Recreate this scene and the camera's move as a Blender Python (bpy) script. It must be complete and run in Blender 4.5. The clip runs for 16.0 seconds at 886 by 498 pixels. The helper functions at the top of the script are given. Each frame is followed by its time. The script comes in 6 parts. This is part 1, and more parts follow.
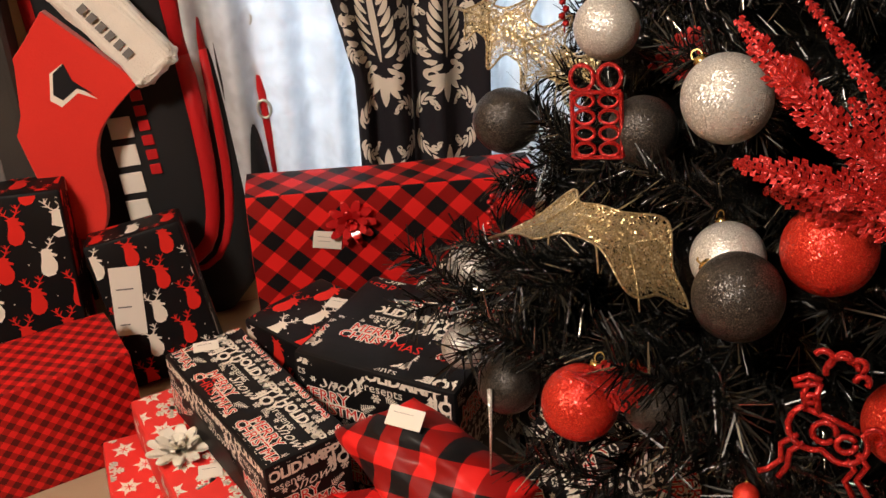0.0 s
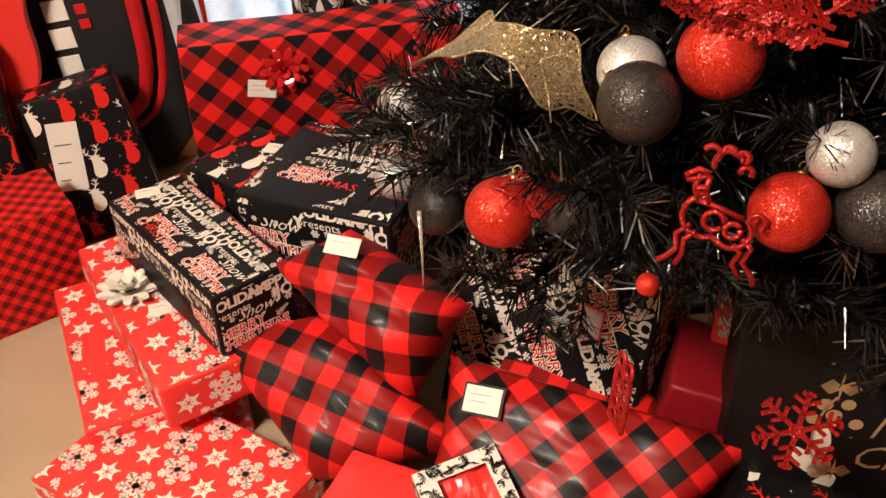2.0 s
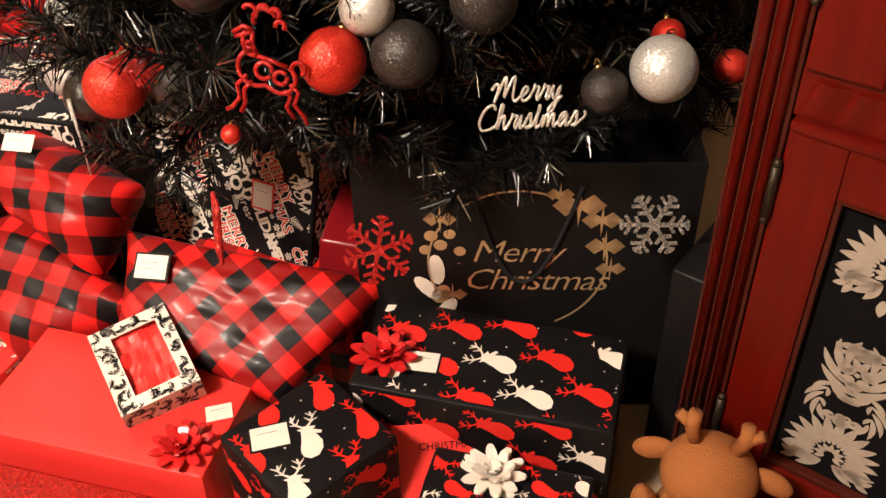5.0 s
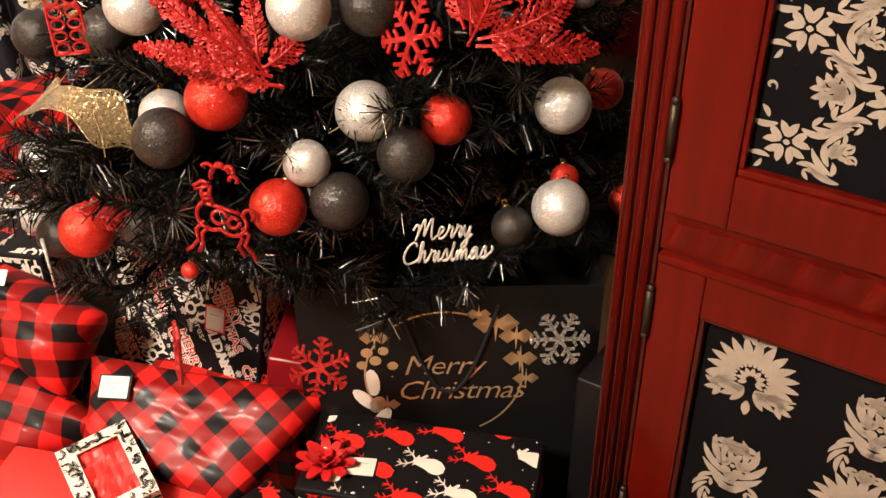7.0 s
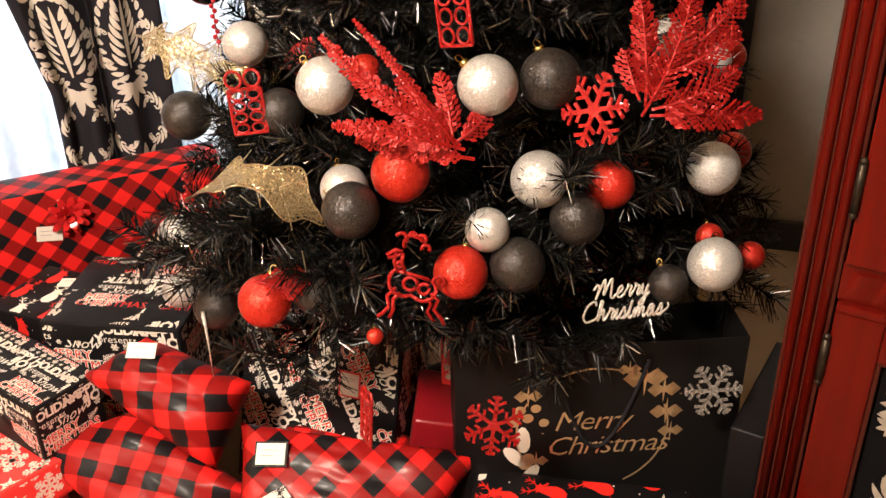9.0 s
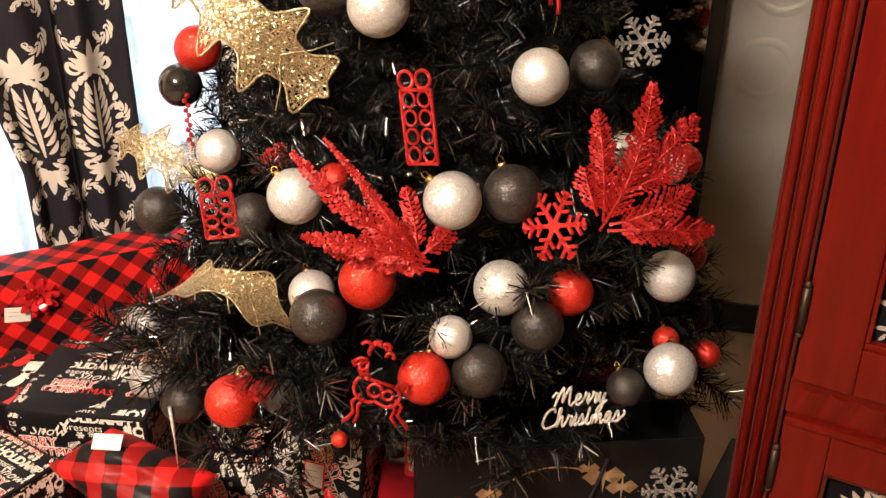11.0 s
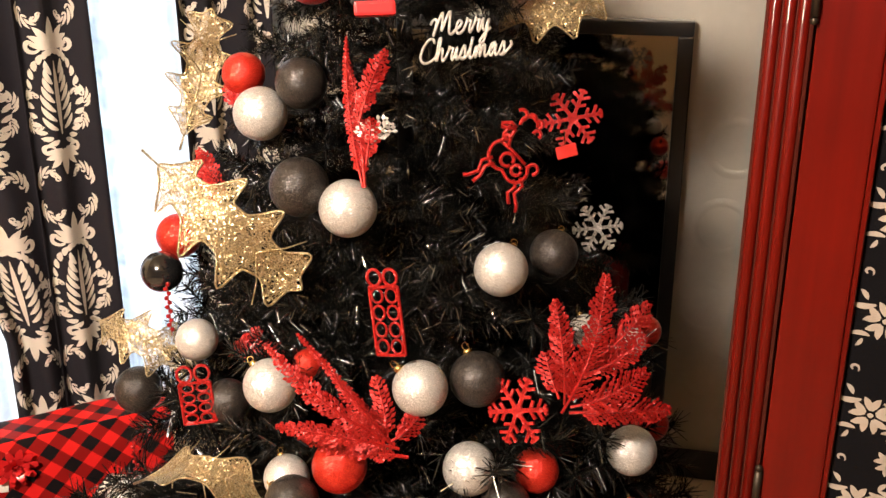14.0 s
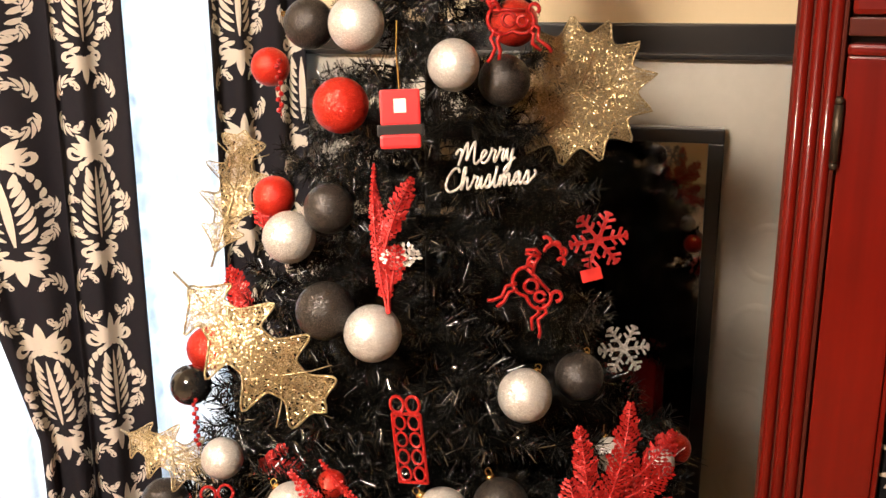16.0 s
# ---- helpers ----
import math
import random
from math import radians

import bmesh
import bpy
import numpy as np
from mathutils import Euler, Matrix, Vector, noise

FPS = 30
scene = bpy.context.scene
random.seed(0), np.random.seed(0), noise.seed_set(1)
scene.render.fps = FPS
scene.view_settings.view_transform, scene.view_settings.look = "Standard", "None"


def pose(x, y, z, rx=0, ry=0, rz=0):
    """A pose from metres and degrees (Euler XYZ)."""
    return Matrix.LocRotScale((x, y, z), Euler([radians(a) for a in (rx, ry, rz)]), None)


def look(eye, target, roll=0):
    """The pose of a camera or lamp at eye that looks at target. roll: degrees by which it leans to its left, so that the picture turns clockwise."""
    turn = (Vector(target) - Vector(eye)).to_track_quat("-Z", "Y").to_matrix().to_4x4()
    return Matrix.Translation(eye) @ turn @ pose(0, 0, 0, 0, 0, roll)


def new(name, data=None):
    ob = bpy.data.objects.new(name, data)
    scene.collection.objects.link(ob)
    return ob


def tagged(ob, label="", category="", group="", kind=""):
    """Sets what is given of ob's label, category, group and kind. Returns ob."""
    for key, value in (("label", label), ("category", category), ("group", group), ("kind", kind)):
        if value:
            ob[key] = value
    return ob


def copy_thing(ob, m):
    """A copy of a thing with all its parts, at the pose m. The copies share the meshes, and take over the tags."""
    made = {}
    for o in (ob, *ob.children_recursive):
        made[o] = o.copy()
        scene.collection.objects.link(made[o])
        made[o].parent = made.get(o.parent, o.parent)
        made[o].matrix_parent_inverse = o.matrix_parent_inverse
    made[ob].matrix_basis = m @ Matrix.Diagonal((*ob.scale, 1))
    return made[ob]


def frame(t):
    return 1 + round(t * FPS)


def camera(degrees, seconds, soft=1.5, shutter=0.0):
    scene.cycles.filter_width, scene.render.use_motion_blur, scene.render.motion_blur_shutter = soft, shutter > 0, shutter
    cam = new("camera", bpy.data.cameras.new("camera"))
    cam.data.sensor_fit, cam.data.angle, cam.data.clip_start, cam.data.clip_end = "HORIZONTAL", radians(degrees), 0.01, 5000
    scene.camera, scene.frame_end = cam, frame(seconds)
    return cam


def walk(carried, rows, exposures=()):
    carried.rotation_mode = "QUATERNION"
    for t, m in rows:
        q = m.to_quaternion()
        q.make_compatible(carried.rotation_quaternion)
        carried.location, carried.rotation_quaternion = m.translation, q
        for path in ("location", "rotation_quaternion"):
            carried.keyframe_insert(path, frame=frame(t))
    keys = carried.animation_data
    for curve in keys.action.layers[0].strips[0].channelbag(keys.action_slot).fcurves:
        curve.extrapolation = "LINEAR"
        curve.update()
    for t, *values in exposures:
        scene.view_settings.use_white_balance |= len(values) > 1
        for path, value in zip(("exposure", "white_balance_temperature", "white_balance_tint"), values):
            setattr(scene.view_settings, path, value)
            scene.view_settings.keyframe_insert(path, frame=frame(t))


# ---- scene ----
cam = camera(48.6, 16.0)
METRES, EYE, TILT, LEAN, TURN = 1.1, 1.12, 0.0, 0.0, 0.0
PATH = [
    (0, (0.022, -0.03, 1.106), (-0.033, 1.729, 0.156), -2.1),
    (0.5, (0.022, -0.049, 1.113), (-0.003, 1.673, 0.096), -2.4),
    (1, (0.02, -0.067, 1.112), (0.023, 1.63, 0.053), -2.3),
    (1.5, (0.029, -0.085, 1.111), (0.055, 1.585, 0.011), -3.0),
    (2, (0.039, -0.113, 1.095), (0.085, 1.506, -0.078), -2.2),
    (2.5, (0.071, -0.144, 1.088), (0.142, 1.453, -0.114), -2.2),
    (3, (0.117, -0.178, 1.08), (0.232, 1.384, -0.164), -1.8),
    (3.5, (0.164, -0.224, 1.078), (0.326, 1.331, -0.169), -1.3),
    (4, (0.217, -0.262, 1.076), (0.446, 1.277, -0.18), -1.5),
    (4.2, (0.237, -0.277, 1.069), (0.483, 1.247, -0.202), -1.4),
    (6.3, (0.322, -0.444, 1.181), (0.668, 1.12, -0.017), -1.9),
    (6.5, (0.32, -0.46, 1.185), (0.631, 1.138, 0.023), -2.2),
    (7, (0.288, -0.47, 1.222), (0.725, 1.147, 0.13), -0.3),
    (7.5, (0.198, -0.475, 1.228), (0.654, 1.147, 0.15), -1.0),
    (8, (0.113, -0.464, 1.223), (0.566, 1.159, 0.147), -1.8),
    (8.5, (0.041, -0.448, 1.234), (0.51, 1.183, 0.176), -2.1),
    (9, (0.023, -0.448, 1.256), (0.534, 1.218, 0.274), -1.2),
    (9.2, (0.023, -0.451, 1.264), (0.548, 1.222, 0.302), -0.9),
    (11.3, (0.031, -0.449, 1.356), (0.625, 1.255, 0.494), 0.5),
    (11.5, (0.032, -0.453, 1.365), (0.632, 1.264, 0.533), 0.4),
    (12, (0.028, -0.463, 1.392), (0.636, 1.28, 0.624), 0.4),
    (12.5, (0.023, -0.471, 1.407), (0.623, 1.287, 0.666), 0.1),
    (13, (0.033, -0.473, 1.42), (0.643, 1.291, 0.7), -0.2),
    (13.5, (0.037, -0.474, 1.433), (0.68, 1.282, 0.723), 0.2),
    (14, (0.037, -0.484, 1.452), (0.69, 1.286, 0.786), -0.0),
    (14.5, (0.037, -0.493, 1.471), (0.69, 1.29, 0.845), -0.4),
    (15, (0.039, -0.492, 1.49), (0.691, 1.306, 0.903), -0.3),
    (15.5, (0.044, -0.488, 1.505), (0.68, 1.322, 0.94), -0.4),
    (16, (0.06, -0.48, 1.523), (0.652, 1.357, 0.999), -0.2),
]
walk(cam, [(t, look(eye, target, roll)) for t, eye, target, roll in PATH], [(0, -0.88), (1.5, -0.6), (3, -0.2), (4.2, -0.15), (6.5, 0.0), (16, 0.02)])

# ---- light ----
UP = Vector((0, 0, 1))
W_ANG = radians(15)      # turn of the window wall


def on_window(s, z, d=0.0):
    """A place along the window wall: s along it, z up, d out into the room."""
    c, k = math.cos(W_ANG), math.sin(W_ANG)
    return Vector((c * s - k * (1.861 - d), k * s + c * (1.861 - d), z))


world = bpy.data.worlds.new("world")
scene.world = world
world.use_nodes = True
wn, wl = world.node_tree.nodes, world.node_tree.links
sky = wn.new("ShaderNodeTexSky")
sky.sky_type, sky.sun_disc = "NISHITA", False
sky.sun_elevation, sky.sun_rotation = radians(35), radians(15)
wn["Background"].inputs[1].default_value = 0.12
wl.new(sky.outputs[0], wn["Background"].inputs[0])

sun = new("sun", bpy.data.lights.new("sun", "SUN"))
sun.data.energy, sun.data.angle, sun.data.color = 2.0, radians(0.5), (1, 0.95, 0.88)
sun.matrix_world = look((-1.0, 5.0, 4.0), (-0.2, 1.9, 1.0))


def area(name, m, sx, sy, power, color):
    lamp = new(name, bpy.data.lights.new(name, "AREA"))
    lamp.data.shape, lamp.data.size, lamp.data.size_y = "RECTANGLE", sx, sy
    lamp.data.energy, lamp.data.color = power, color
    lamp.matrix_world = m
    return lamp


area("window_daylight", look(on_window(0.35, 1.15, -0.12), on_window(0.35, 0.9, 1.0)), 1.15, 1.6, 26, (0.8, 0.9, 1.0))
area("ceiling_lamp_light", look((-0.95, -0.45, 2.34), (0.0, 0.9, 0.4)), 0.42, 0.42, 190, (1.0, 0.84, 0.70))

# ---- materials ----


def nodes_of(name):
    m = bpy.data.materials.new(name)
    m.use_nodes = True
    return m, m.node_tree.nodes, m.node_tree.links, m.node_tree.nodes["Principled BSDF"]


def bump_from(n, l, b, socket, strength, distance=0.002):
    k = n.new("ShaderNodeBump")
    k.inputs["Strength"].default_value, k.inputs["Distance"].default_value = strength, distance
    l.new(socket, k.inputs["Height"])
    l.new(k.outputs[0], b.inputs["Normal"])


def mottled(name, c1, c2, rough=0.5, scale=8.0, fine=120.0, bump=0.2, metal=0.0, coat=0.0, sheen=0.0):
    """A surface of two near colours with broad and fine variation."""
    m, n, l, b = nodes_of(name)
    tc = n.new("ShaderNodeTexCoord")
    a, f = n.new("ShaderNodeTexNoise"), n.new("ShaderNodeTexNoise")
    a.inputs["Scale"].default_value, f.inputs["Scale"].default_value = scale, fine
    a.inputs["Detail"].default_value, f.inputs["Detail"].default_value = 4, 3
    mix, ramp = n.new("ShaderNodeMix"), n.new("ShaderNodeMath")
    mix.data_type = "RGBA"
    ramp.operation = "MULTIPLY_ADD"
    ramp.inputs[1].default_value, ramp.inputs[2].default_value = 0.6, 0.1
    l.new(tc.outputs["Object"], a.inputs["Vector"])
    l.new(tc.outputs["Object"], f.inputs["Vector"])
    add = n.new("ShaderNodeMath")
    add.operation = "ADD"
    l.new(a.outputs[0], ramp.inputs[0])
    sc = n.new("ShaderNodeMath")
    sc.operation = "MULTIPLY"
    sc.inputs[1].default_value = 0.35
    l.new(f.outputs[0], sc.inputs[0])
    l.new(ramp.outputs[0], add.inputs[0])
    l.new(sc.outputs[0], add.inputs[1])
    l.new(add.outputs[0], mix.inputs[0])
    mix.inputs[6].default_value, mix.inputs[7].default_value = (*c1, 1), (*c2, 1)
    l.new(mix.outputs[2], b.inputs["Base Color"])
    b.inputs["Roughness"].default_value, b.inputs["Metallic"].default_value = rough, metal
    b.inputs["Coat Weight"].default_value = coat
    b.inputs["Coat Roughness"].default_value = 0.12
    b.inputs["Sheen Weight"].default_value = sheen
    if rough > 0.3 and not metal and not coat:
        b.inputs["Specular IOR Level"].default_value = 0.2
    if bump:
        bump_from(n, l, b, f.outputs[0], bump)
    return m


def glitter(name, base, spark, rough=0.35, metal=0.6, scale=420.0, amount=0.5):
    """Glued glitter: tiny flakes, each turned its own way."""
    m, n, l, b = nodes_of(name)
    tc, v = n.new("ShaderNodeTexCoord"), n.new("ShaderNodeTexVoronoi")
    geo = n.new("ShaderNodeNewGeometry")
    v.inputs["Scale"].default_value = scale
    l.new(tc.outputs["Object"], v.inputs["Vector"])
    sub, mul, add, nor = (n.new("ShaderNodeVectorMath") for _ in range(4))
    sub.operation, mul.operation, add.operation, nor.operation = "SUBTRACT", "SCALE", "ADD", "NORMALIZE"
    sub.inputs[1].default_value = (0.5, 0.5, 0.5)
    mul.inputs["Scale"].default_value = amount
    l.new(v.outputs["Color"], sub.inputs[0])
    l.new(sub.outputs[0], mul.inputs[0])
    l.new(geo.outputs["Normal"], add.inputs[0])
    l.new(mul.outputs[0], add.inputs[1])
    l.new(add.outputs[0], nor.inputs[0])
    l.new(nor.outputs[0], b.inputs["Normal"])
    sep, mix = n.new("ShaderNodeSeparateColor"), n.new("ShaderNodeMix")
    mix.data_type = "RGBA"
    pw = n.new("ShaderNodeMath")
    pw.operation = "POWER"
    pw.inputs[1].default_value = 2.5
    l.new(v.outputs["Color"], sep.inputs[0])
    l.new(sep.outputs[0], pw.inputs[0])
    l.new(pw.outputs[0], mix.inputs[0])
    mix.inputs[6].default_value, mix.inputs[7].default_value = (*base, 1), (*spark, 1)
    l.new(mix.outputs[2], b.inputs["Base Color"])
    b.inputs["Roughness"].default_value, b.inputs["Metallic"].default_value = rough, metal
    return m


def plaid(name, cell, red=(0.74, 0.017, 0.015), rough=0.55, coat=0.04, turn=0.0, mid=0.34, dark=(0.006, 0.005, 0.006), crease=0.28):
    """Buffalo check by the paper's own coordinates in metres: woven red, dark red and black."""
    m, n, l, b = nodes_of(name)
    uv, mp, sep = n.new("ShaderNodeUVMap"), n.new("ShaderNodeMapping"), n.new("ShaderNodeSeparateXYZ")
    l.new(uv.outputs[0], mp.inputs[0])
    mp.inputs["Scale"].default_value = (0.5 / cell, 0.5 / cell, 1)
    mp.inputs["Rotation"].default_value = (0, 0, turn)
    l.new(mp.outputs[0], sep.inputs[0])
    half = []
    for i in (0, 1):
        fr, gt = n.new("ShaderNodeMath"), n.new("ShaderNodeMath")
        fr.operation, gt.operation = "FRACT", "GREATER_THAN"
        gt.inputs[1].default_value = 0.5
        l.new(sep.outputs[i], fr.inputs[0])
        l.new(fr.outputs[0], gt.inputs[0])
        half.append(gt)
    add = n.new("ShaderNodeMath")
    add.operation = "ADD"
    l.new(half[0].outputs[0], add.inputs[0])
    l.new(half[1].outputs[0], add.inputs[1])
    dv = n.new("ShaderNodeMath")
    dv.operation = "MULTIPLY"
    dv.inputs[1].default_value = 0.5
    l.new(add.outputs[0], dv.inputs[0])
    ramp = n.new("ShaderNodeValToRGB")
    ramp.color_ramp.interpolation = "CONSTANT"
    e = ramp.color_ramp.elements
    e[0].color, e[0].position = (*red, 1), 0.0
    e[1].color, e[1].position = (*dark, 1), 0.75
    x = e.new(0.25)
    x.color = (red[0] * mid, red[1] * mid, red[2] * mid, 1)
    l.new(dv.outputs[0], ramp.inputs[0])
    l.new(ramp.outputs[0], b.inputs["Base Color"])
    b.inputs["Roughness"].default_value = rough
    b.inputs["Specular IOR Level"].default_value = 0.22
    b.inputs["Coat Weight"].default_value, b.inputs["Coat Roughness"].default_value = coat, 0.15
    tc, cr = n.new("ShaderNodeTexCoord"), n.new("ShaderNodeTexNoise")
    cr.inputs["Scale"].default_value, cr.inputs["Detail"].default_value = 14, 2
    l.new(tc.outputs["Object"], cr.inputs["Vector"])
    bump_from(n, l, b, cr.outputs[0], crease, 0.008)
    return m


def wood(name, c1, c2):
    m, n, l, b = nodes_of(name)
    tc, mp, no = n.new("ShaderNodeTexCoord"), n.new("ShaderNodeMapping"), n.new("ShaderNodeTexNoise")
    l.new(tc.outputs["Object"], mp.inputs[0])
    mp.inputs["Scale"].default_value = (60, 60, 3)
    no.inputs["Scale"].default_value, no.inputs["Detail"].default_value = 1.0, 5
    l.new(mp.outputs[0], no.inputs["Vector"])
    big = n.new("ShaderNodeTexNoise")
    big.inputs["Scale"].default_value = 5
    l.new(tc.outputs["Object"], big.inputs["Vector"])
    mu = n.new("ShaderNodeMath")
    mu.operation = "MULTIPLY_ADD"
    mu.inputs[1].default_value = 0.5
    l.new(big.outputs[0], mu.inputs[0])
    hf = n.new("ShaderNodeMath")
    hf.operation = "MULTIPLY"
    hf.inputs[1].default_value = 0.55
    l.new(no.outputs[0], hf.inputs[0])
    l.new(hf.outputs[0], mu.inputs[2])
    mix = n.new("ShaderNodeMix")
    mix.data_type = "RGBA"
    mix.inputs[6].default_value, mix.inputs[7].default_value = (*c1, 1), (*c2, 1)
    l.new(mu.outputs[0], mix.inputs[0])
    l.new(mix.outputs[2], b.inputs["Base Color"])
    b.inputs["Roughness"].default_value = 0.38
    b.inputs["Specular IOR Level"].default_value = 0.08
    b.inputs["Coat Weight"].default_value, b.inputs["Coat Roughness"].default_value = 0.16, 0.09
    bump_from(n, l, b, no.outputs[0], 0.08, 0.001)
    return m


CARPET = mottled("beige_carpet", (0.34, 0.24, 0.15), (0.50, 0.38, 0.26), 0.95, 6, 500, 0.9)
CREAM = mottled("cream_paint", (0.72, 0.58, 0.36), (0.78, 0.64, 0.42), 0.7, 3, 90, 0.06)
SILVER_WALL = mottled("silver_metal_sheet", (0.46, 0.44, 0.38), (0.62, 0.59, 0.52), 0.42, 5, 40, 0.1, 0.6)
BLACK_PAINT = mottled("black_lacquer", (0.008, 0.008, 0.009), (0.018, 0.017, 0.017), 0.28, 9, 80, 0.05, 0, 0.3)
MIRROR = mottled("dark_mirror_glass", (0.30, 0.30, 0.30), (0.32, 0.32, 0.32), 0.03, 2, 10, 0.0, 1.0)
WHITE_PAINT = mottled("white_paint", (0.74, 0.74, 0.74), (0.82, 0.82, 0.81), 0.5, 6, 60, 0.08)
CHERRY = wood("cherry_stained_wood", (0.034, 0.0014, 0.0008), (0.150, 0.0055, 0.0022))
CHERRY_DARK = wood("dark_cherry_wood", (0.030, 0.006, 0.004), (0.075, 0.012, 0.007))
BRONZE = mottled("aged_bronze", (0.03, 0.022, 0.016), (0.06, 0.045, 0.03), 0.45, 40, 300, 0.2, 0.8)
BLACK_CLOTH = mottled("black_cloth", (0.008, 0.008, 0.010), (0.016, 0.016, 0.018), 0.85, 12, 600, 0.5)
PANEL_CLOTH = mottled("matt_black_panel_cloth", (0.003, 0.003, 0.0035), (0.007, 0.006, 0.007), 0.9, 12, 600, 0.3)
PANEL_CLOTH.node_tree.nodes["Principled BSDF"].inputs["Specular IOR Level"].default_value = 0.05
NAVY_CLOTH = mottled("black_brown_cotton", (0.012, 0.011, 0.015), (0.022, 0.02, 0.026), 0.8, 6, 700, 0.5)
CREAM_PRINT = mottled("cream_cloth_print", (0.62, 0.56, 0.48), (0.76, 0.70, 0.61), 0.85, 14, 600, 0.4)
PANEL_PRINT = mottled("dull_cream_panel_print", (0.20, 0.16, 0.13), (0.48, 0.41, 0.34), 0.6, 60, 600, 0.4)
NEEDLE = mottled("black_tinsel_needle", (0.0015, 0.0015, 0.0014), (0.007, 0.007, 0.006), 0.27, 30, 200, 0.0, 0.0, 0.0)
# pale metal copy of the black needle, imitating the glints on lit needles
NEEDLE_GLINT = mottled("pale_needle_glint", (0.14, 0.13, 0.11), (0.34, 0.32, 0.27), 0.26, 30, 200, 0.0, 0.9)
BARK = mottled("black_pole_paint", (0.01, 0.01, 0.01), (0.02, 0.018, 0.016), 0.5, 10, 90, 0.2)
SILVER_G = glitter("silver_glitter", (0.44, 0.42, 0.39), (0.98, 0.95, 0.90), 0.30, 0.45, 85, 0.65)
SILVER_S = glitter("fine_silver_glitter", (0.50, 0.47, 0.43), (0.95, 0.92, 0.86), 0.32, 0.5, 700, 0.7)
DULL_SILVER = glitter("dull_silver_glitter", (0.16, 0.145, 0.13), (0.70, 0.66, 0.60), 0.35, 0.5, 600, 0.8)
RED_G = glitter("red_glitter", (0.50, 0.012, 0.008), (0.95, 0.10, 0.05), 0.28, 0.5, 85, 0.7)
BLACK_G = glitter("black_glitter", (0.009, 0.008, 0.0075), (0.12, 0.10, 0.085), 0.30, 0.35, 95, 0.65)
GOLD_G = glitter("gold_glitter_mesh", (0.36, 0.27, 0.13), (0.92, 0.80, 0.54), 0.3, 0.8, 600, 0.9)
RED_TWIG = glitter("red_glitter_leaf", (0.22, 0.003, 0.004), (0.80, 0.035, 0.025), 0.3, 0.45, 1300, 0.8)
GOLD = mottled("gold_cap_metal", (0.55, 0.38, 0.14), (0.7, 0.5, 0.2), 0.25, 40, 200, 0.0, 1.0)
BLACK_SHINY = mottled("glossy_black_bauble", (0.008, 0.008, 0.009), (0.012, 0.012, 0.012), 0.06, 20, 60, 0.0, 0.0, 1.0)
PLAID = plaid("red_black_check_paper", 0.0285)
PLAID_GLOSS = plaid("glossy_red_black_check_paper", 0.0262, rough=0.45, coat=0.06, crease=0.14)
PLAID_DIAG = plaid("diagonal_red_black_check_paper", 0.029, turn=radians(45))
GINGHAM = plaid("small_red_black_check_paper", 0.0115, turn=radians(45), mid=0.5, dark=(0.10, 0.006, 0.006))
BLACK_PAPER = mottled("black_gift_paper", (0.003, 0.003, 0.0035), (0.007, 0.006, 0.007), 0.5, 12, 60, 0.12, 0, 0.0)
BAG_PAPER = mottled("matt_black_bag_card", (0.004, 0.0035, 0.0035), (0.008, 0.007, 0.007), 0.55, 8, 200, 0.05)
RED_PAPER = mottled("plain_red_paper", (0.72, 0.028, 0.024), (0.80, 0.042, 0.036), 0.45, 7, 300, 0.12, 0, 0.15)
RED_PRINT = mottled("red_print_ink", (0.62, 0.018, 0.014), (0.70, 0.028, 0.02), 0.4, 20, 90, 0.0)
WHITE_PRINT = mottled("cream_print_ink", (0.76, 0.69, 0.60), (0.84, 0.77, 0.67), 0.5, 20, 90, 0.0)
TAG = mottled("white_tag_card", (0.74, 0.68, 0.60), (0.8, 0.74, 0.66), 0.6, 20, 300, 0.05)
INK = mottled("grey_ink", (0.12, 0.11, 0.11), (0.2, 0.19, 0.18), 0.7, 20, 90, 0.0)
RED_BOW = mottled("glossy_red_ribbon", (0.58, 0.012, 0.016), (0.7, 0.03, 0.03), 0.18, 20, 60, 0.0, 0.15, 0.6)
WHITE_BOW = mottled("pearl_white_ribbon", (0.72, 0.67, 0.58), (0.82, 0.77, 0.68), 0.25, 20, 60, 0.0, 0.0, 0.5)
GOLD_PRINT = mottled("gold_foil_print", (0.50, 0.33, 0.16), (0.68, 0.48, 0.27), 0.35, 30, 200, 0.0, 0.55)

# ---- mesh helpers ----


def part(name, bm, material, parent=None, label="", smooth=False):
    """Links a bmesh as one mesh object, under parent if one is given."""
    me = bpy.data.meshes.new(name)
    bm.to_mesh(me)
    bm.free()
    me.materials.append(material)
    if smooth:
        me.polygons.foreach_set("use_smooth", [True] * len(me.polygons))
    ob = new(name, me)
    if parent:
        ob.parent = parent
    if label:
        tagged(ob, label)
    return ob


def shared(name, me, parent, m=None):
    ob = new(name, me)
    ob.parent = parent
    if m is not None:
        ob.matrix_basis = m
    return ob


def empty(name, m=None):
    ob = new(name)
    ob.empty_display_size = 0.05
    if m is not None:
        ob.matrix_world = m
    return ob


